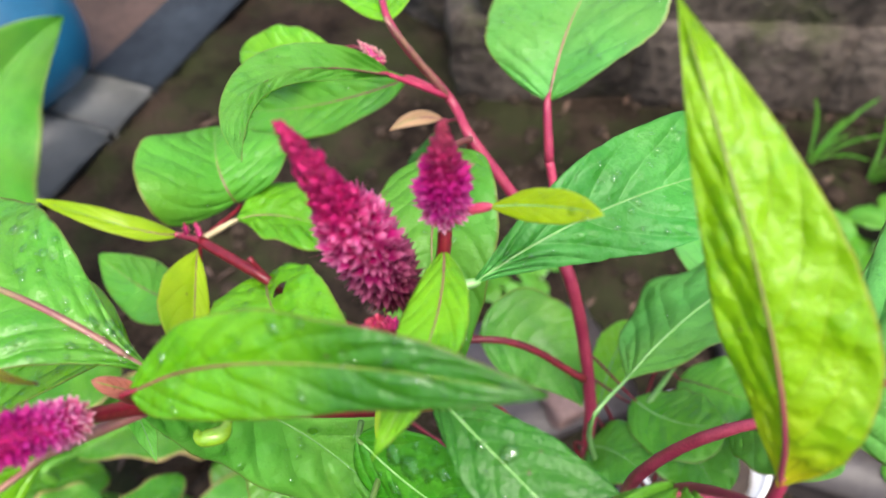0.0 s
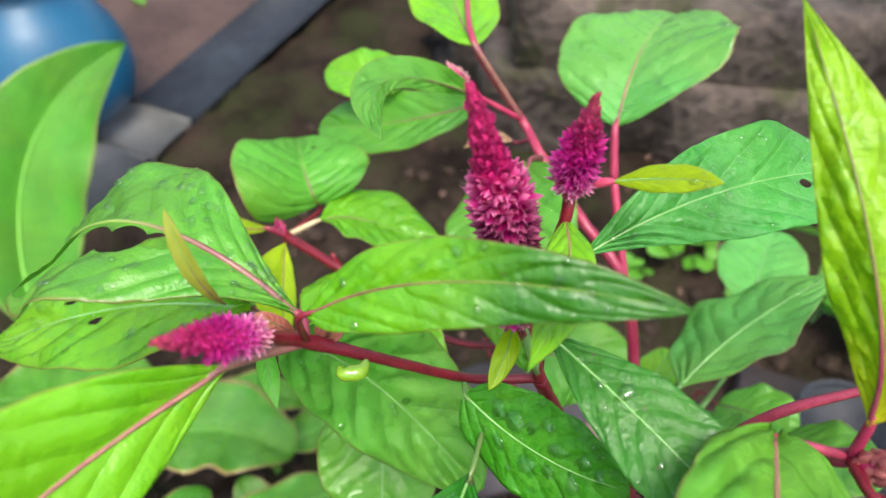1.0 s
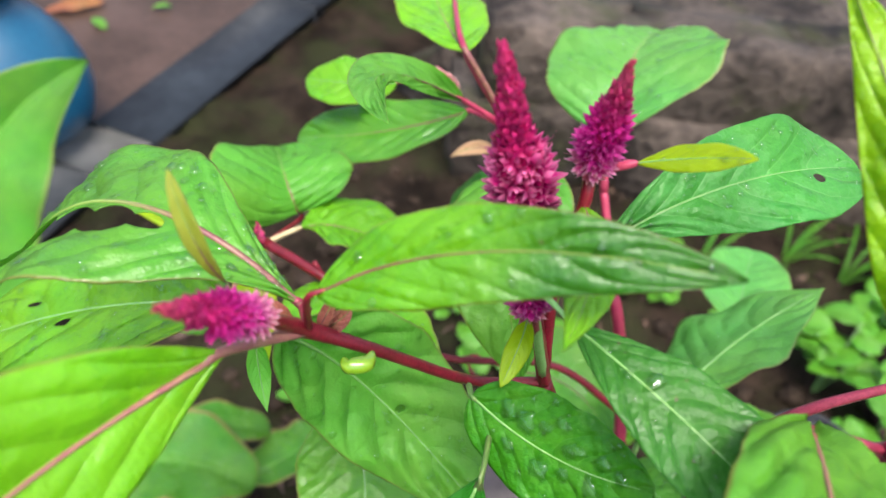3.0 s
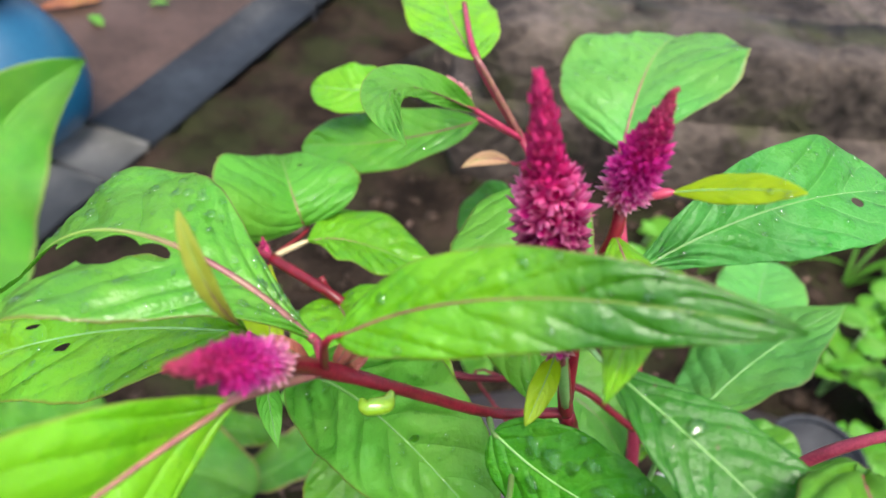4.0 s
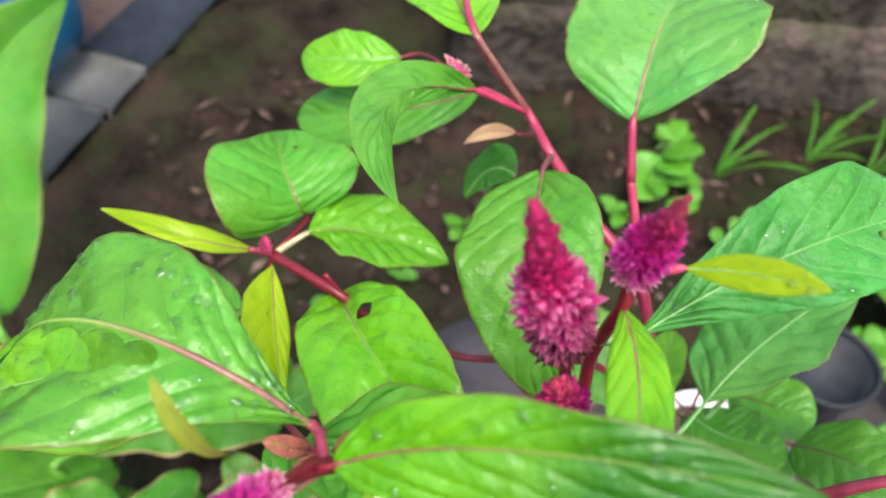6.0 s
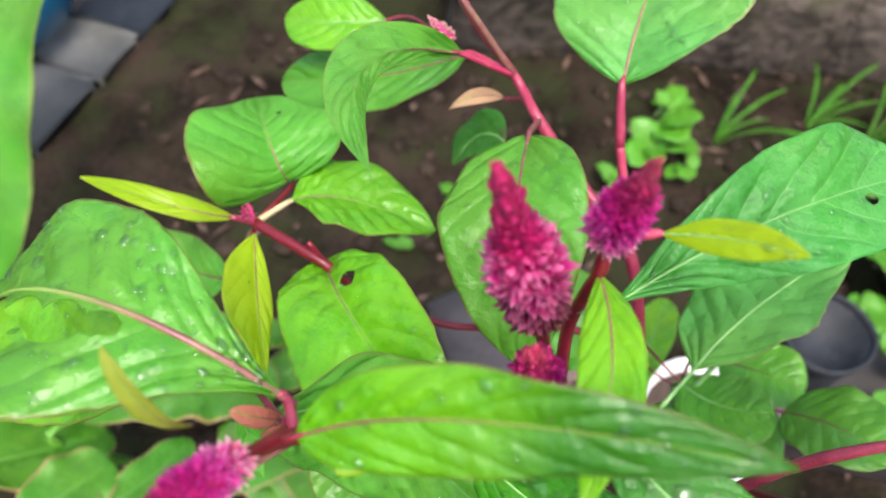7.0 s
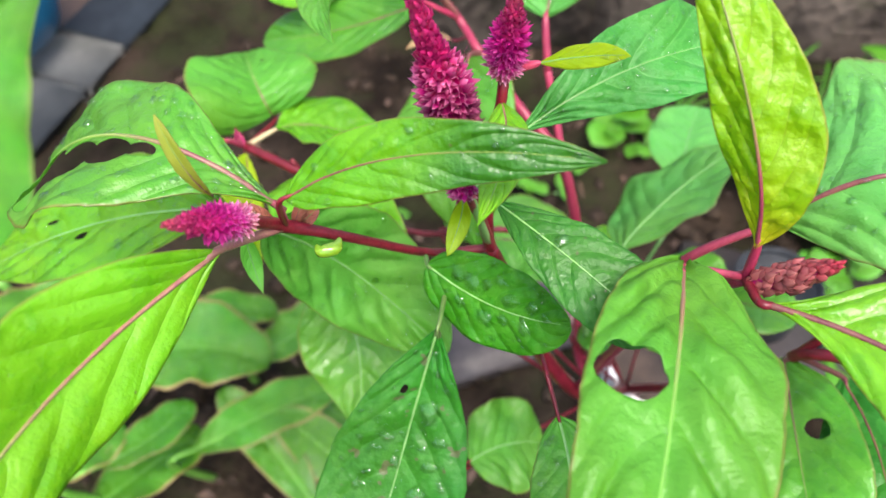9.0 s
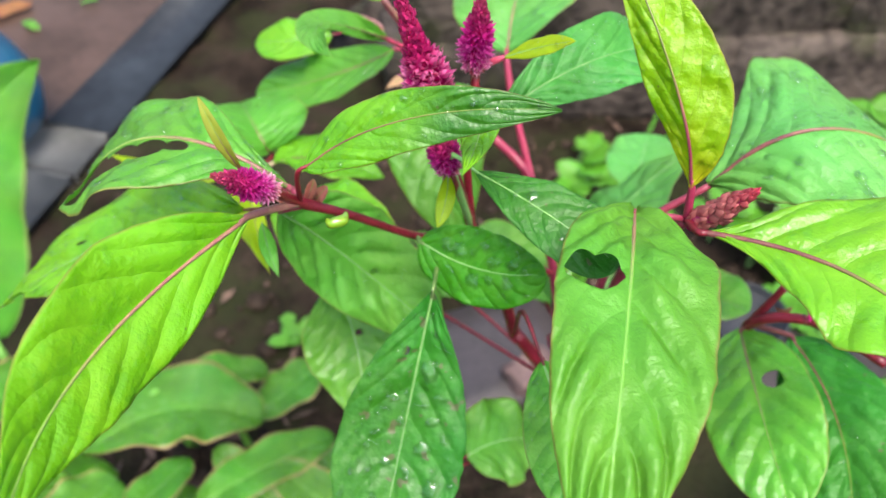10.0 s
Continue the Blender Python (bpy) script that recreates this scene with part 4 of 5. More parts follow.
leaf(plant, (0.0950, 0.0860, 0.6827), (0.1948, 0.0683, 0.6823), (0.1280, 0.0421, 0.7138), (0.1486, 0.1583, 0.7104), LEAF_PALE, "broad wet green leaf with a purple midrib", rib=RIB_RED, rib_r=0.00120, rumple=0.25, bulge=0.19, seed=7, wave=0.015, ns=90, nv=24, drops=260, drop_size=(0.0004, 0.0019), ctrl=(0.1247, 0.0838, 0.7429), ends=(0.88, 0.95), fold=-0.35, curl=0.023, twist=0.04)
leaf(plant, (0.0663, 0.0422, 0.7046), (0.1112, -0.0262, 0.7217), (0.0850, -0.0019, 0.7103), (0.1318, 0.0322, 0.7244), LEAF_YOUNG, "glossy light green leaf with a red midrib", stalk=NR, stalk_mat=STEM_RED, stalk_r=0.0013, rib=RIB_RED, rib_r=0.00115, wave=0.08, bulge=0.17, seed=8, ns=60, nv=14, ctrl=(0.1145, 0.0124, 0.7175), ends=(1.60, 0.86), fold=0.05, curl=0.092, twist=0.03)
leaf(plant, (-0.0237, 0.0870, 0.6626), (0.0201, 0.0530, 0.6755), (-0.0021, 0.0792, 0.6757), (-0.0008, 0.0567, 0.6518), LEAF_POOLED, "small green leaf pooled with rain water", stalk=(-0.0238, 0.0944, 0.6572), stalk_mat=STALK_GREEN, stalk_r=0.0008, rib=RIB_GREEN, rib_r=0.00037, blunt=0.45, pk=0.42, fold=-0.1, seed=9, ns=50, nv=12, drops=60, drop_size=(0.0003, 0.0012), pools=((0.2, 0.35, 0.0020), (0.3, 0.3, 0.0022), (0.27, -0.3, 0.0016), (0.45, -0.35, 0.0026), (0.42, 0.4, 0.0018), (0.6, 0.25, 0.0020), (0.56, -0.2, 0.0016), (0.7, -0.3, 0.0018), (0.75, 0.3, 0.0020), (0.5, 0.6, 0.0016), (0.85, 0.1, 0.0016)))
leaf(plant, (-0.0211, 0.0635, 0.6598), (-0.0524, -0.0027, 0.5647), (-0.0600, 0.0436, 0.6117), (-0.0110, 0.0288, 0.6059), LEAF_DARK, "long dark wet leaf hanging down with brown spots", stalk=(-0.0158, 0.0887, 0.6514), stalk_mat=STALK_GREEN, stalk_r=0.0008, rib=RIB_GREEN, rib_r=0.00056, seed=10, ns=110, nv=24, drops=190, drop_size=(0.0004, 0.0015), pools=((0.3, 0.30, 0.0034), (0.42, -0.3, 0.0020), (0.38, 0.55, 0.0020), (0.47, 0.45, 0.0022), (0.6, -0.5, 0.0016), (0.7, 0.6, 0.0026), (0.25, -0.4, 0.0014), (0.58, 0.35, 0.0030), (0.65, -0.2, 0.0020), (0.78, 0.25, 0.0020), (0.5, -0.08, 0.0016)), holes=((0.24, -0.35, 0.018, 0.08),), ctrl=(-0.0345, 0.0421, 0.6054), ends=(1.05, 0.65), fold=0.15, curl=-0.126, twist=0.15)
leaf(plant, (-0.0038, 0.0819, 0.7038), (0.0394, 0.0366, 0.6985), (0.0082, 0.0529, 0.7005), (0.0241, 0.0672, 0.7072), LEAF_DARK, "dark blue-green wet leaf", stalk=N2, rib=RIB_GREEN, rib_r=0.00034, quilting=0.4, seed=11, ns=50, nv=12, drops=16, drop_size=(0.0005, 0.0012), pools=((0.42, 0.25, 0.0015), (0.7, -0.35, 0.0010)), ctrl=(0.0141, 0.0606, 0.7065), ends=(0.93, 0.36), fold=-0.00, curl=0.046, twist=0.10)
leaf(plant, (0.0069, 0.1125, 0.7005), (0.0952, 0.1504, 0.7080), (0.0526, 0.1224, 0.7017), (0.0429, 0.1402, 0.7252), LEAF_TEAL, "blue-green wet leaf with one small hole", stalk=(-0.002, 0.112, 0.700), rib=RIB_GREEN, rib_r=0.00040, seed=12, ns=110, nv=26, drops=140, drop_size=(0.0003, 0.0011), holes=((0.80, -0.22, 0.022, 0.11),), ctrl=(0.0448, 0.1305, 0.7218), ends=(1.13, 0.50), fold=0.14, curl=0.006, twist=-0.65)
leaf(plant, (0.0106, 0.1131, 0.7309), (0.0318, 0.0971, 0.7468), (0.0220, 0.1108, 0.7397), (0.0220, 0.1020, 0.7379), LEAF_LIME, "narrow yellow-green young leaf", stalk=(0.0005, 0.1152, 0.7258), stalk_mat=STEM_PINK, rib=RIB_GREEN, rib_r=0.00025, seed=13, ns=30, nv=7, drops=6)
leaf(plant, (0.0002, 0.1117, 0.7170), (-0.0132, 0.0542, 0.7276), (-0.0095, 0.0837, 0.7239), (0.0059, 0.0884, 0.7232), LEAF_YOUNG, "narrow light green hanging leaf", rib=RIB_ROSE, rib_r=0.00037, seed=14, ns=40, nv=8)
leaf(plant, (-0.0127, 0.0895, 0.6963), (-0.0174, 0.0811, 0.6762), (-0.0171, 0.0892, 0.6820), (-0.0091, 0.0901, 0.6842), LEAF_LIME, "tiny yellow-green leaf under a flower", rib=RIB_GREEN, rib_r=0.00025, seed=15, ns=20, nv=5)
leaf(plant, (-0.0851, 0.0745, 0.7188), (-0.0934, 0.0764, 0.7483), (-0.0917, 0.0712, 0.7368), (-0.0868, 0.0716, 0.7353), LEAF_RUSTY, "narrow upright yellow leaf beside a flower", rib=RIB_ROSE, rib_r=0.00037, seed=16, ns=30, nv=6, fold=0.5)
leaf(plant, (-0.0865, 0.0946, 0.6733), (-0.0830, 0.0849, 0.6508), (-0.0894, 0.0918, 0.6620), (-0.0829, 0.0939, 0.6623), LEAF_THIN, "small pointed light green leaf", rib=RIB_GREEN, rib_r=0.00031, seed=17, ns=24, nv=6)

stem("petiole", [(-0.0781, 0.0888, 0.6840), (-0.0684, 0.0804, 0.6940)], [0.0008, 0.0010], STEM_PURPLE, plant, "thin purple leaf stalk", n=6)
stem("petiole", [(-0.0978, 0.1203, 0.6564), (-0.0700, 0.0830, 0.6920)], [0.0008, 0.0010], STEM_PURPLE, plant, "thin purple leaf stalk", n=6)

# back leaves
leaf(plant, (0.0476, 0.2606, 0.6350), (0.0804, 0.3432, 0.6617), (0.0999, 0.2799, 0.6722), (0.0257, 0.3200, 0.6390), LEAF_PALE, "broad wet light green leaf on a long red stalk", stalk=(0.0489, 0.2434, 0.6138), rib=RIB_ROSE, rib_r=0.00081, bulge=0.16, seed=20, ns=80, nv=20, drops=130, drop_size=(0.0005, 0.0018), stalk_mat=STEM_PINK, stalk_r=0.0019, ctrl=(0.0573, 0.3003, 0.6610), ends=(0.76, 0.82), fold=0.25, curl=0.153, twist=0.13)
stem("petiole", [(0.0597, 0.2094, 0.5720), (0.0540, 0.2280, 0.5940), (0.0489, 0.2434, 0.6138)], [0.0022, 0.0022, 0.0021], STEM_PINK, plant, "rose leaf stalk")
leaf(plant, (0.0036, 0.2265, 0.6371), (0.0018, 0.1409, 0.5973), (-0.0285, 0.1831, 0.6213), (0.0174, 0.1704, 0.6466), LEAF_FRESH, "wet mid green leaf hanging behind a flower", stalk=(0.0133, 0.2550, 0.6171), rib=RIB_RED, rib_r=0.00068, bulge=0.16, seed=21, ns=50, nv=12, drops=130, drop_size=(0.0004, 0.0015), ctrl=(-0.0121, 0.1693, 0.6517), ends=(0.56, 0.90), fold=0.16, curl=0.061, twist=-0.46)
leaf(plant, (0.0046, 0.2851, 0.5699), (-0.0207, 0.2901, 0.5446), (-0.0028, 0.3114, 0.5658), (-0.0091, 0.2856, 0.5551), LEAF_DARK, "small dark green leaf behind the stem", stalk=(0.0133, 0.2550, 0.6171), rib=RIB_GREEN, blunt=0.7, seed=22, stalk_mat=STEM_RED, stalk_r=0.0010, ns=36, nv=8)
leaf(plant, (-0.0806, 0.2019, 0.5789), (-0.0373, 0.1187, 0.6096), (-0.0905, 0.1525, 0.6025), (-0.0458, 0.1759, 0.6027), LEAF_YOUNG, "light green leaf with a round hole", stalk=(-0.088, 0.206, 0.590), rib=RIB_ROSE, stalk_mat=STEM_RED, stalk_r=0.0010, bulge=0.16, seed=23, ns=90, nv=20, holes=((0.34, 0.30, 0.055, 0.19),), drops=90, drop_size=(0.0004, 0.0014), ctrl=(-0.0755, 0.1690, 0.6110), ends=(0.62, 0.30), fold=0.60, curl=0.084, twist=0.50)
leaf(plant, (-0.0781, 0.0888, 0.6840), (-0.0141, 0.0886, 0.5924), (-0.0650, 0.0977, 0.6120), (-0.0335, 0.1288, 0.6320), LEAF_THIN, "wide puckered green leaf low on the plant", rib=RIB_GREEN, blunt=0.75, fold=0.1, bulge=0.22, seed=24, ns=100, nv=24, holes=((0.62, 0.1, 0.018, 0.06),), drops=120, drop_size=(0.0004, 0.0015), rumple=0.3, bend=(-0.0534, 0.1069, 0.6320))
leaf(plant, (-0.0667, 0.1551, 0.5609), (-0.0577, 0.0858, 0.5127), (-0.0873, 0.1306, 0.5436), (-0.0277, 0.1296, 0.5406), LEAF_MID, "mid green leaf low on the plant", stalk=MAIN[3], rib=RIB_GREEN, blunt=0.75, bulge=0.16, seed=25, stalk_mat=STEM_RED, stalk_r=0.0010, ns=90, nv=22, holes=((0.36, 0.1, 0.02, 0.07),))
leaf(plant, (-0.1011, 0.2427, 0.5867), (-0.1202, 0.3025, 0.5909), (-0.0806, 0.2659, 0.5928), (-0.1425, 0.2450, 0.6097), LEAF_FRESH, "broad mid green leaf with a red midrib", stalk=ND3, stalk_mat=STEM_RED, stalk_r=0.0010, rib=RIB_ROSE, bulge=0.10, seed=26, ns=90, nv=22, holes=((0.72, -0.35, 0.014, 0.05),), drops=40, ctrl=(-0.1076, 0.2399, 0.6124), ends=(0.59, 1.00), fold=0.46, curl=0.164, twist=-0.18)
leaf(plant, (-0.0970, 0.2292, 0.5889), (-0.0325, 0.2227, 0.5749), (-0.0722, 0.2100, 0.5935), (-0.0706, 0.2528, 0.5811), LEAF_YOUNG, "puckered yellow-green leaf with a pale withered foot", stalk=ND3, stalk_mat=CREAM, rib=RIB_ROSE, rib_r=0.00043, bulge=0.18, rumple=0.85, seed=27, ns=50, nv=12, ctrl=(-0.0781, 0.2376, 0.5925), ends=(0.77, 0.85), fold=0.34, curl=-0.016, twist=0.33)
leaf(plant, (-0.1181, 0.2112, 0.6001), (-0.1871, 0.2302, 0.6024), (-0.1621, 0.2390, 0.5841), (-0.1639, 0.2275, 0.5827), LEAF_LIME, "narrow yellow-green young leaf", stalk=ND3, stalk_mat=STEM_PINK, rib=RIB_ROSE, rib_r=0.00050, seed=28, ns=36, nv=7, fold=0.4)
leaf(plant, (-0.1105, 0.2072, 0.5946), (-0.0991, 0.1382, 0.5885), (-0.1183, 0.1672, 0.5997), (-0.1002, 0.1711, 0.5893), LEAF_LIME, "small yellow-green leaf hanging from a red node", rib=RIB_ROSE, rib_r=0.00037, seed=29, ns=40, nv=9, bulge=0.1, ctrl=(-0.1051, 0.1674, 0.5925), ends=(1.09, 1.60), fold=0.40, curl=-0.066, twist=-0.04)
leaf(plant, (-0.1366, 0.2235, 0.5295), (-0.1987, 0.2641, 0.5171), (-0.1664, 0.2571, 0.5243), (-0.1580, 0.2183, 0.5094), LEAF_MID, "mid green leaf half hidden behind others", stalk=ND3, stalk_mat=STEM_RED, stalk_r=0.0009, rib=RIB_RED, blunt=0.65, seed=30, ns=40, nv=10)
leaf(plant, (-0.0572, 0.3206, 0.6170), (-0.1088, 0.3328, 0.6079), (-0.0847, 0.3346, 0.6213), (-0.0820, 0.3051, 0.6091), LEAF_YOUNG, "rounded yellow-green leaf with a pale edge", stalk=(-0.0237, 0.2641, 0.6465), stalk_mat=STEM_PINK, stalk_r=0.0007, rib=RIB_GREEN, blunt=0.7, seed=31, ns=40, nv=10)
leaf(plant, (-0.0237, 0.2641, 0.6465), (-0.0533, 0.1405, 0.7179), (-0.0580, 0.2035, 0.6888), (-0.0543, 0.2113, 0.7040), LEAF_THIN, "folded light green leaf twisting over and hanging down", stalk=(0.0029, 0.2765, 0.6234), rib=RIB_RED, rib_r=0.0005, seed=32, ns=70, nv=14, stalk_mat=STEM_PINK, veins=9.0, bulge=0.2, rumple=0.2, wave=0.05, ctrl=(-0.0752, 0.2096, 0.7050), ends=(0.62, 0.85), fold=0.15, twist=2.60, drops=30)
leaf(plant, (-0.0183, 0.2949, 0.6191), (-0.1132, 0.3213, 0.5752), (-0.0733, 0.3201, 0.6022), (-0.0664, 0.2856, 0.5874), LEAF_MID, "mid green leaf below the folded one", stalk=(0.0029, 0.2765, 0.6234), rib=RIB_ROSE, blunt=0.7, seed=33, ns=50, nv=12, stalk_mat=STEM_PINK, drops=20)
leaf(plant, (-0.0240, 0.2828, 0.6614), (-0.0444, 0.3820, 0.6566), (-0.0607, 0.3356, 0.6532), (-0.0121, 0.3350, 0.6566), LEAF_YOUNG, "light green leaf at the branch end", stalk=(0.0029, 0.2765, 0.6234), rib=RIB_ROSE, blunt=0.7, seed=34, ns=44, nv=10)
leaf(plant, (0.0818, 0.1596, 0.5607), (0.1556, 0.2042, 0.5954), (0.1189, 0.1658, 0.5928), (0.1047, 0.2243, 0.5476), LEAF_PALE, "pale blue-green wet leaf low on the plant", stalk=(0.092, 0.170, 0.43), rib=RIB_GREEN, rib_r=0.00062, bulge=0.14, seed=35, ns=60, nv=14, drops=20, stalk_mat=RIB_GREEN, ctrl=(0.1096, 0.1890, 0.5771), ends=(1.08, 1.15), fold=-0.19, curl=-0.028, twist=0.08)
leaf(plant, (0.1371, 0.2221, 0.5440), (0.1750, 0.3031, 0.5269), (0.1308, 0.2732, 0.5331), (0.1774, 0.2547, 0.5392), LEAF_PALE, "pale green leaf behind others", rib=RIB_GREEN, blunt=0.6, seed=36, ns=40, nv=10, stalk=(0.092, 0.170, 0.43))
leaf(plant, (0.0013, 0.0794, 0.4821), (0.0469, 0.0954, 0.4625), (0.0244, 0.1178, 0.4813), (0.0213, 0.0639, 0.4669), LEAF_MID, "small scalloped green leaf low on the plant", rib=RIB_GREEN, blunt=0.6, wave=0.15, seed=37, stalk_mat=STEM_RED, stalk_r=0.0010, ns=40, nv=10, stalk=MAIN[2])
leaf(plant, (0.0188, 0.0364, 0.6422), (0.0133, -0.0195, 0.6349), (0.0064, 0.0113, 0.6365), (0.0335, 0.0058, 0.6407), LEAF_MID, "wet green leaf below the arched one", rib=RIB_GREEN, blunt=0.65, seed=38, stalk_mat=STEM_RED, stalk_r=0.0010, ns=50, nv=12, drops=40, stalk=FORK)

leaf(plant, (0.1069, 0.1938, 0.4682), (0.1413, 0.1367, 0.4776), (0.1075, 0.1563, 0.4741), (0.1515, 0.1810, 0.4769), LEAF_MID, "dark shaded green leaf low on the plant", rib=RIB_GREEN, blunt=0.65, seed=44, stalk_mat=STEM_RED, stalk_r=0.0010, ns=40, nv=10, stalk=MAIN[1])
leaf(plant, (0.0918, 0.1984, 0.4553), (0.1223, 0.2601, 0.4509), (0.0954, 0.2404, 0.4557), (0.1183, 0.2288, 0.4550), LEAF_YOUNG, "yellow-green leaf low on the plant", rib=RIB_GREEN, blunt=0.8, seed=45, stalk_mat=STEM_RED, stalk_r=0.0010, ns=40, nv=10, stalk=MAIN[1])
leaf(plant, (0.0212, 0.2222, 0.4925), (0.0768, 0.1862, 0.4801), (0.0274, 0.1972, 0.4789), (0.0689, 0.2497, 0.4920), LEAF_MID, "shaded green leaf behind the stem", rib=RIB_RED, blunt=0.65, seed=46, stalk_mat=STEM_RED, stalk_r=0.0010, ns=40, nv=10, stalk=MAIN[2])
leaf(plant, (0.0001, 0.2801, 0.6061), (-0.0262, 0.2704, 0.6074), (-0.0127, 0.2805, 0.6117), (-0.0111, 0.2753, 0.6067), LEAF_DRY, "small dry pinkish bract on the back branch", stalk=BACK_NODE, stalk_mat=STEM_PINK, stalk_r=0.0009, rib=RIB_ROSE, rib_r=0.0004, blunt=0.9, seed=47, ns=20, nv=5, fold=0.5)
stem("bud_leaf", [(-0.0596, 0.0769, 0.6904), (-0.0580, 0.0752, 0.6897), (-0.0538, 0.0762, 0.6895), (-0.0523, 0.0799, 0.6896)], [0.0006, 0.0022, 0.0024, 0.0008], BUD, plant, "glossy curled yellow-green bud leaf", n=16)

leaf(plant, (0.1384, 0.2096, 0.4673), (0.1737, 0.1835, 0.4854), (0.1680, 0.2123, 0.4832), (0.1470, 0.1760, 0.4803), LEAF_MID, "mid green leaf low on the plant", rib=RIB_RED, blunt=0.65, seed=49, stalk_mat=STEM_RED, stalk_r=0.0010, ns=40, nv=10, stalk=MAIN[2])
leaf(plant, (0.0812, 0.1700, 0.4638), (0.1035, 0.1464, 0.4852), (0.1019, 0.1750, 0.4838), (0.0828, 0.1433, 0.4771), LEAF_MID, "small wet green leaf low on the plant", rib=RIB_GREEN, blunt=0.65, seed=39, stalk_mat=STEM_RED, stalk_r=0.0010, ns=30, nv=8, stalk=MAIN[2], drops=20)

leaf(plant, (-0.0672, 0.0861, 0.6884), (-0.0585, 0.0872, 0.6973), (-0.0641, 0.0867, 0.6950), (-0.0602, 0.0844, 0.6926), LEAF_BRACT, "small reddish bract at a stem node", rib=RIB_RED, rib_r=0.0003, blunt=0.8, seed=70, ns=16, nv=5, fold=0.5, name="bract")
leaf(plant, (-0.0733, 0.0868, 0.6900), (-0.0823, 0.0837, 0.7028), (-0.0776, 0.0863, 0.6999), (-0.0775, 0.0821, 0.6963), LEAF_BRACT, "small brownish bract beside a flower", rib=RIB_RED, rib_r=0.0004, blunt=0.8, seed=71, ns=20, nv=5, fold=0.4, name="bract")
leaf(plant, (-0.0703, 0.0834, 0.6932), (-0.0751, 0.0786, 0.7007), (-0.0726, 0.0818, 0.6989), (-0.0724, 0.0794, 0.6969), LEAF_BRACT, "small brownish bract at a stem node", rib=RIB_RED, rib_r=0.0003, blunt=0.8, seed=74, ns=16, nv=5, fold=0.5, name="bract")
leaf(plant, (-0.0667, 0.0837, 0.6929), (-0.0629, 0.0867, 0.7014), (-0.0663, 0.0854, 0.6981), (-0.0627, 0.0845, 0.6969), LEAF_BRACT, "small reddish bract at a stem node", rib=RIB_RED, rib_r=0.0003, blunt=0.8, seed=75, ns=16, nv=5, fold=0.6, name="bract")
flower_spike(plant, (-0.1141, 0.2106, 0.6007), (-0.1138, 0.2122, 0.6082), 0.0018, FLORET_FADED, 20, 19, label="tiny red flower bud on a node", spread=0.4)
flower_spike(plant, (-0.1150, 0.2235, 0.5819), (-0.1185, 0.2306, 0.5894), 0.0020, FLORET_FADED, 26, 7, label="tiny red flower bud", spread=0.4)

# second shoot on the far side
stem("branch", [MAIN[1], (0.1637, 0.1019, 0.5191), (0.1466, 0.0871, 0.5790), (0.1623, 0.0676, 0.6040), (0.1784, 0.0367, 0.6112)], [0.004, 0.003, 0.0028, 0.0026, 0.0022], STEM_RED, plant, n=36)
stem("branch", [(0.1466, 0.0871, 0.5790), (0.1502, 0.0861, 0.5946), (0.1538, 0.0851, 0.6102)], [0.0024, 0.0021, 0.0019], STEM_RED, plant)
flower_spike(plant, (0.1606, 0.0679, 0.6029), (0.1607, 0.0714, 0.6125), 0.0022, FLORET_FADED, 24, 17, label="tiny red flower bud on a node", spread=0.5)
flower_spike(plant, (0.1678, 0.0617, 0.6042), (0.1655, 0.0542, 0.6047), 0.0022, FLORET_FADED, 24, 18, label="tiny red flower bud on a node", spread=0.5)
leaf(plant, (0.1535, 0.0841, 0.5951), (0.1553, 0.0767, 0.6052), (0.1539, 0.0797, 0.5993), (0.1547, 0.0775, 0.5984), LEAF_BRACT, "small reddish bract at a stem node", rib=RIB_RED, rib_r=0.0003, blunt=0.8, seed=72, ns=12, nv=4, fold=0.5, name="bract")
leaf(plant, (0.1452, 0.0899, 0.5710), (0.1239, -0.0114, 0.5788), (0.1057, 0.0400, 0.5737), (0.1514, 0.0331, 0.5962), LEAF_MID, "wet green leaf with an eaten hole", stalk=(0.1466, 0.0871, 0.5790), rib=RIB_ROSE, blunt=0.7, fold=0.1, bulge=0.18, seed=40, ns=60, nv=14, drops=80, holes=((0.42, 0.35, 0.05, 0.2),))
leaf(plant, (0.1578, 0.0699, 0.5886), (0.1438, -0.0199, 0.5874), (0.1345, 0.0259, 0.5820), (0.1757, 0.0163, 0.6052), LEAF_DARK, "dark wet green leaf with a purple midrib", stalk=(0.1466, 0.0871, 0.5790), rib=RIB_RED, blunt=0.7, fold=0.1, bulge=0.18, seed=41, ns=60, nv=14, drops=60)
leaf(plant, (0.1496, 0.1645, 0.5008), (0.1807, 0.1290, 0.5306), (0.1727, 0.1728, 0.5172), (0.1513, 0.1274, 0.5243), LEAF_MID, "light green leaf over the pot rim", stalk=MAIN[1], rib=RIB_RED, blunt=0.65, bulge=0.18, seed=42, stalk_mat=STEM_RED, stalk_r=0.0010, ns=40, nv=10)
leaf(plant, (0.1039, 0.1859, 0.4892), (0.1417, 0.1619, 0.5076), (0.1297, 0.1871, 0.5006), (0.1145, 0.1468, 0.5010), LEAF_MID, "round dark green leaf over the pot soil", stalk=MAIN[1], rib=RIB_GREEN, blunt=0.6, fold=-0.1, bulge=0.18, seed=43, stalk_mat=STEM_RED, stalk_r=0.0010, ns=40, nv=10)

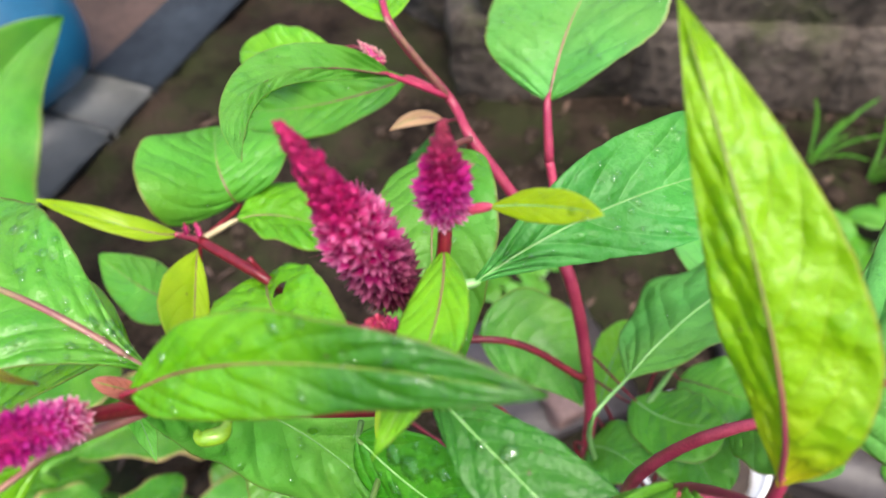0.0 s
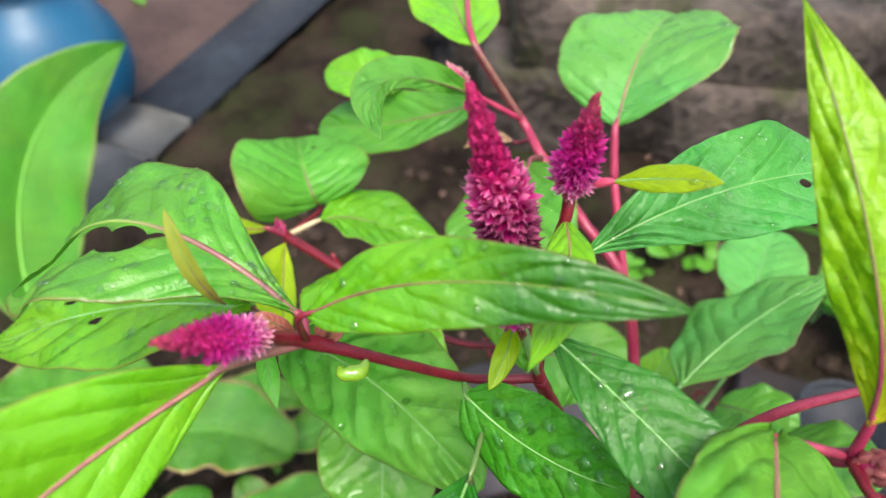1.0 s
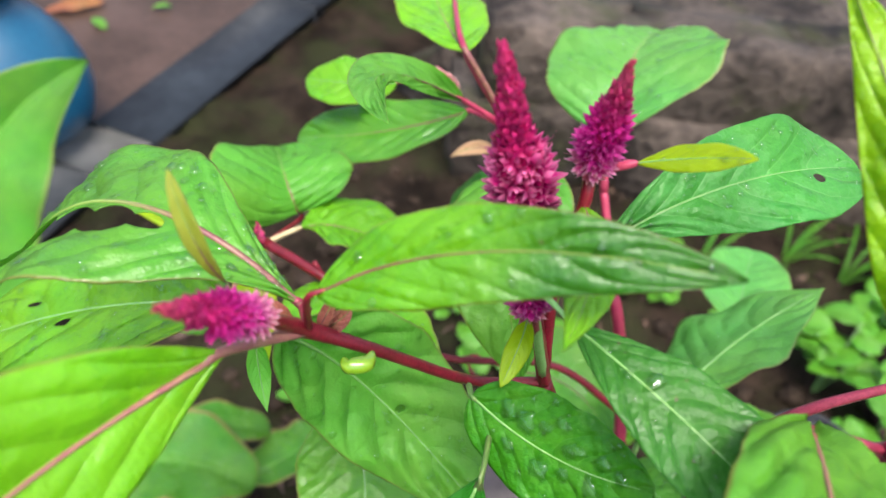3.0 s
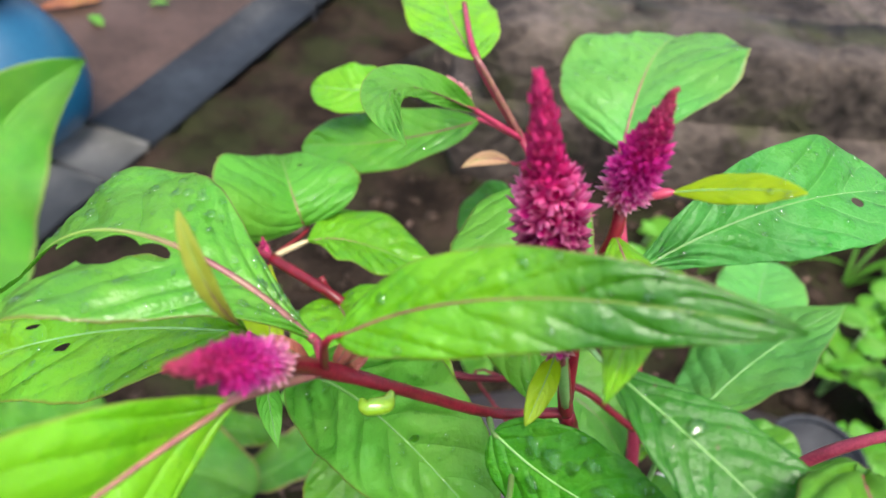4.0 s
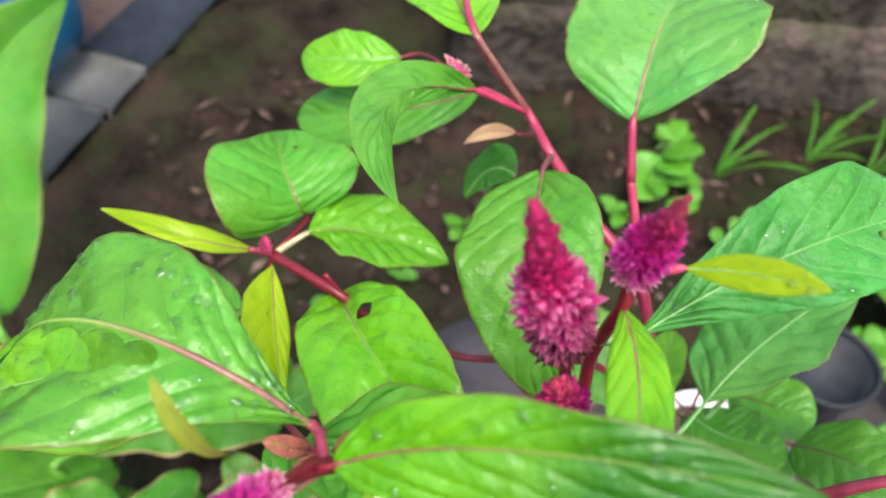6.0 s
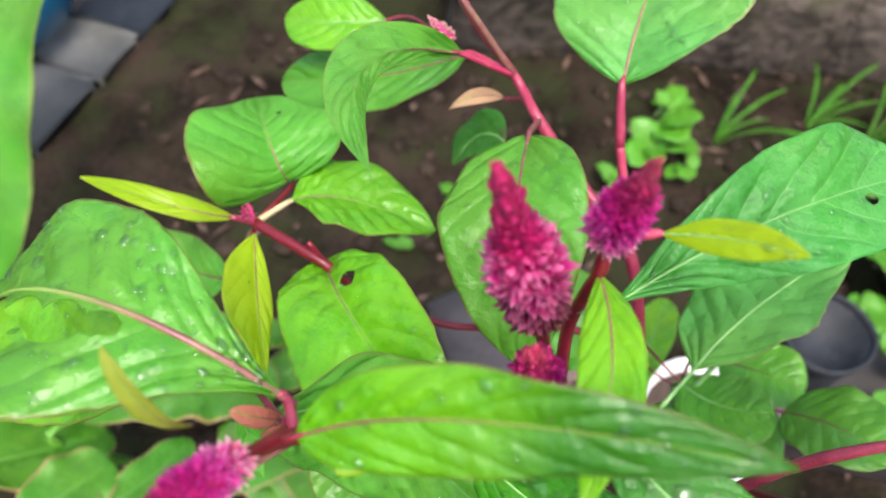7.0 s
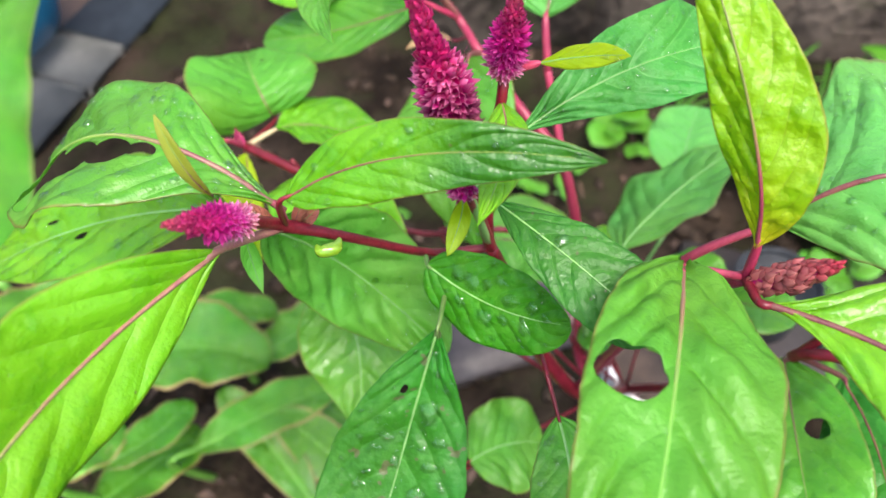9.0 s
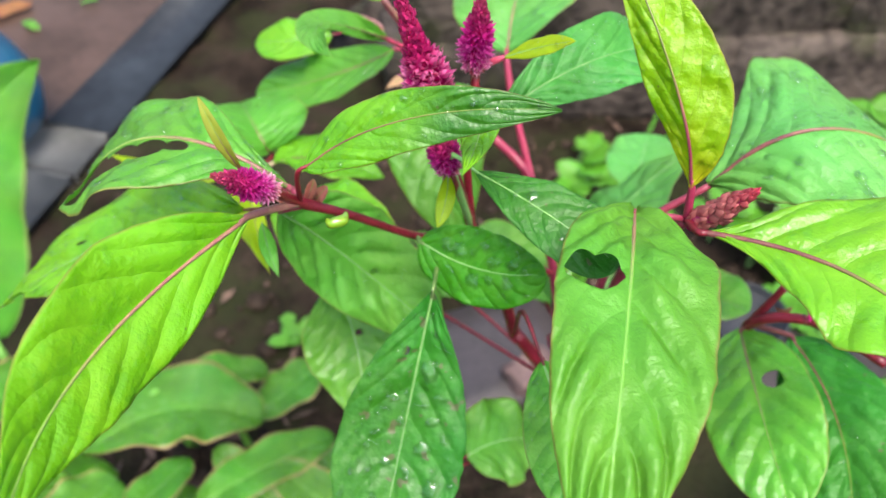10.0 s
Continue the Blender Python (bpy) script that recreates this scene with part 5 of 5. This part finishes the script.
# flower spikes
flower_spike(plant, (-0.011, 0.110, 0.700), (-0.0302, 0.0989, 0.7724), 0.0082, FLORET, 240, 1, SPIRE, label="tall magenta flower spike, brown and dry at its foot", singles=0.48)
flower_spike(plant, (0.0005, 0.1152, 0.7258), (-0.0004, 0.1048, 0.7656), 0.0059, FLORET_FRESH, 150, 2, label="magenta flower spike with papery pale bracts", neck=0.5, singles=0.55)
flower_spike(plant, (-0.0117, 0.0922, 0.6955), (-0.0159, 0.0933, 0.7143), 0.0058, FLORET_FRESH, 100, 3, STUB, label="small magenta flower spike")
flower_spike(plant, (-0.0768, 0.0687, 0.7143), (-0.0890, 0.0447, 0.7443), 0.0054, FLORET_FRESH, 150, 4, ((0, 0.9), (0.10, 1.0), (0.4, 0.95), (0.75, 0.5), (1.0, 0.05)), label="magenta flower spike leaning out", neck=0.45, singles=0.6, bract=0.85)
flower_spike(plant, (0.0704, 0.0525, 0.6967), (0.0836, 0.0418, 0.7226), 0.0047, FLORET_FADED, 90, 5, ((0, 0.8), (0.25, 1.0), (0.6, 0.8), (1.0, 0.15)), label="faded rose flower bud with closed bracts", neck=0.0, spread=0.2, open_to=0.01, bract=1.6, press=0.97)
flower_spike(plant, (-0.0267, 0.2726, 0.6460), (-0.0379, 0.2756, 0.6567), 0.0036, FLORET_PALE, 60, 6, label="small pale pink flower bud", neck=0.4, spread=0.5)

# ---- broad-bladed plant in the bed ----
ginger = thing("broad_leaved_plant", (-0.33, 0.40, 0.0), "broad-bladed green plant with yellowing leaf edges", "plant")
GB = (-0.34, 0.42, 0.02)
leaf(ginger, (-0.4385, 0.3912, 0.2379), (-0.4340, 0.7280, 0.3501), (-0.4515, 0.5927, 0.2664), (-0.5461, 0.5675, 0.3459), LEAF_BLADE, "tall broad upright blade", stalk=(-0.45, 0.45, 0.02), rib=RIB_BLADE, rib_r=0.0018, stalk_r=0.006, bulge=0.02, seed=50, ns=50, nv=14, ctrl=(-0.5624, 0.6002, 0.3192), ends=(0.52, 0.83), fold=0.31, curl=-0.025, twist=0.07)
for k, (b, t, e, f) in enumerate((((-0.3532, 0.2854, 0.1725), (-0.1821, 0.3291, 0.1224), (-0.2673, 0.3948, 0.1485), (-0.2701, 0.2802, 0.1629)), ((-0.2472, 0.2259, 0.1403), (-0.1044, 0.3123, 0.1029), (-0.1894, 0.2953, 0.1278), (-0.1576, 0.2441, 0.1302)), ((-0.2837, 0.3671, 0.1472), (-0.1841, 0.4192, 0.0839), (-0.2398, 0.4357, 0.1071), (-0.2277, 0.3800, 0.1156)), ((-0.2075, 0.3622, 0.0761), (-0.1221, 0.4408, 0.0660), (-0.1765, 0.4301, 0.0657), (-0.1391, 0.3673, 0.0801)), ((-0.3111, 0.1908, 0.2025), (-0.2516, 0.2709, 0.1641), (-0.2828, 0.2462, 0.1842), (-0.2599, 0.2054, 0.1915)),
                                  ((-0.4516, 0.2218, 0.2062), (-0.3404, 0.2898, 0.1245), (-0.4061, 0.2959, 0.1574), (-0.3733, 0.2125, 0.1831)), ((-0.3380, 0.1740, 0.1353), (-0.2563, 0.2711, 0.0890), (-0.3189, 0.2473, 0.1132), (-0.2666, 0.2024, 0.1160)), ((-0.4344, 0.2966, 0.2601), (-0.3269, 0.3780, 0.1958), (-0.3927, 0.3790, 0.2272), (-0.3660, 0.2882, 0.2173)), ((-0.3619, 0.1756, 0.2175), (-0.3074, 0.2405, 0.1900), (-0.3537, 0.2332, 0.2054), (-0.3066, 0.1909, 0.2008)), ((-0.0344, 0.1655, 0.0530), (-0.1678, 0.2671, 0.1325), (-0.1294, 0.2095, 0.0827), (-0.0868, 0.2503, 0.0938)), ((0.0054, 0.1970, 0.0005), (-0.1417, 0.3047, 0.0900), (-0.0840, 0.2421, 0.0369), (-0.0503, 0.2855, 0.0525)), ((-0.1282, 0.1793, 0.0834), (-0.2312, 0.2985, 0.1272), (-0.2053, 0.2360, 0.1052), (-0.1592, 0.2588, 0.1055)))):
    leaf(ginger, b, t, e, f, LEAF_BLADE_LIT, "broad green blade with a yellowed edge", stalk=(b[0] * 0.9 + GB[0] * 0.1, b[1] * 0.9 + GB[1] * 0.1, 0.0), rib=RIB_BLADE, rib_r=0.0012, stalk_r=0.004, blunt=0.62, fold=0.3, wave=0.12, bulge=0.06, seed=51 + k, ns=40, nv=10)

# ---- small weeds ----
WEED_MESH = []
for k in range(4):
    tmp = leaf(None, (0, 0, 0), (0.030, 0, 0.002), (0.013, 0.0105 + 0.001 * k, 0.003), (0.013, -0.0105 - 0.001 * k, 0.003), LEAF_WEED, blunt=0.62, seed=60 + k, ns=10, nv=3)
    WEED_MESH.append(tmp.data)
    bpy.data.objects.remove(tmp)


def weed(x, y, height, count, spread, seed, size=1.0):
    rnd = random.Random(seed)
    z0 = ground_height(x, y)
    w = thing("weed", (x, y, z0), "small light green weed growing from the soil", "weed", "weeds in the bed")
    bm = bmesh.new()
    ends = []
    for k in range(max(3, count // 3)):
        a, r = rnd.uniform(0, 6.28), rnd.uniform(0.1, 1.0) * spread
        e = Vector((x + math.cos(a) * r, y + math.sin(a) * r, z0 + height * rnd.uniform(0.5, 1.0)))
        m = Vector((x + math.cos(a) * r * 0.3, y + math.sin(a) * r * 0.3, z0 + height * 0.5))
        tube(bm, [(x, y, z0 - 0.004), m, e], [0.0014, 0.0009], 6, 5)
        ends.append((m, e))
    part("stem", bm, RIB_GREEN, w)
    for k in range(count):
        m, e = ends[k % len(ends)]
        p = m.lerp(e, 1.0 - 0.6 * (k // len(ends)) / max(1, count // len(ends)))
        ob = hang("leaf", WEED_MESH[k % 4], None, w)
        ob.matrix_basis = Matrix.Translation(p) @ Euler((rnd.uniform(-0.4, 0.4), rnd.uniform(-0.5, 0.3), rnd.uniform(0, 6.28))).to_matrix().to_4x4() @ Matrix.Scale(size * rnd.uniform(0.7, 1.25), 4)
    return w


for k, (x, y, h, c, sp, sz) in enumerate(((0.31, 0.78, 0.06, 9, 0.04, 1.7), (0.25, 0.72, 0.03, 6, 0.03, 1.0), (0.37, 0.75, 0.04, 7, 0.04, 1.2), (0.40, 0.66, 0.05, 8, 0.05, 1.3),
                                          (0.02, 0.68, 0.025, 7, 0.03, 0.9), (0.05, 0.60, 0.03, 8, 0.04, 1.1), (-0.05, 0.62, 0.02, 6, 0.03, 0.9), (0.12, 0.58, 0.03, 7, 0.04, 1.0),
                                          (0.54, 0.58, 0.12, 16, 0.07, 1.7), (0.61, 0.52, 0.11, 14, 0.07, 1.8), (0.50, 0.64, 0.09, 12, 0.06, 1.5), (0.64, 0.64, 0.12, 16, 0.07, 1.8), (0.57, 0.45, 0.08, 12, 0.06, 1.5),
                                          (0.80, 0.80, 0.14, 16, 0.08, 2.2), (0.70, 0.72, 0.10, 14, 0.07, 1.8), (0.68, 0.42, 0.08, 12, 0.06, 1.5), (0.55, 0.33, 0.06, 12, 0.06, 1.3), (0.72, 0.55, 0.12, 14, 0.07, 1.9),
                                          (-0.16, 0.52, 0.03, 8, 0.04, 1.0), (-0.10, 0.46, 0.03, 7, 0.04, 1.0), (0.64, 0.30, 0.06, 10, 0.06, 1.2), (0.34, 0.86, 0.03, 7, 0.04, 1.1), (0.20, 0.66, 0.03, 7, 0.04, 1.0))):
    weed(x, y, h, c, sp, 100 + k, sz)


def grass_tuft(x, y, seed):
    rnd = random.Random(seed)
    z0 = ground_height(x, y)
    g = thing("grass_tuft", (x, y, z0), "thin tuft of green grass blades", "grass", "grass in the bed")
    for k in range(7):
        a, l = rnd.uniform(-0.6, 1.4), rnd.uniform(0.08, 0.17)
        d = Vector((math.cos(a), math.sin(a), 0))
        foot = Vector((x, y, z0 - 0.003)) + d * rnd.uniform(0, 0.01)
        tip = foot + d * l * 0.75 + Vector((0, 0, l * rnd.uniform(0.25, 0.6)))
        mid, out = (foot + tip) / 2 + Vector((0, 0, 0.18 * l)), d.cross(Vector((0, 0, 1))) * 0.003
        leaf(g, foot, tip, mid + out, mid - out, LEAF_BLADE, name="blade", blunt=0.5, seed=seed + k, ns=12, nv=2, bulge=0)
    return g


for k, (x, y) in enumerate(((0.42, 0.80), (0.58, 0.84), (0.66, 0.80), (0.72, 0.66))):
    grass_tuft(x, y, 300 + k * 10)


# ---- fallen leaves on the paving ----
def fallen_leaf(x, y, turn, length, mat, label, z=0.037, group="fallen leaves on the paving"):
    d, e = Vector((math.cos(turn), math.sin(turn), 0)), Vector((-math.sin(turn), math.cos(turn), 0))
    c = Vector((x, y, z))
    foot, tip, mid = c - d * length / 2, c + d * length / 2 + Vector((0, 0, 0.004)), c + Vector((0, 0, 0.006))
    ob = leaf(None, foot, tip, mid + e * length * 0.22, mid - e * length * 0.22, mat, name="fallen_leaf", rib=RIB_ROSE, rib_r=0.0006, blunt=0.7, seed=turn * 10, ns=20, nv=6)
    return tagged(ob, label, "leaf", group)


fallen_leaf(0.161, 1.100, 2.0, 0.075, LEAF_DRY, "curled tan dead leaf lying on the soil", ground_height(0.161, 1.100) + 0.006, "dead leaves on the soil")
fallen_leaf(-0.77, 1.42, 0.5, 0.12, LEAF_RUST, "fallen rust-brown leaf on wet paving")
fallen_leaf(-0.86, 1.36, 1.3, 0.10, LEAF_RUST, "fallen rust-brown leaf on wet paving")
fallen_leaf(-0.70, 1.36, 2.4, 0.05, LEAF_WEED, "small fallen green leaf on wet paving")
fallen_leaf(-0.60, 1.45, 0.2, 0.04, LEAF_WEED, "small fallen green leaf on wet paving")
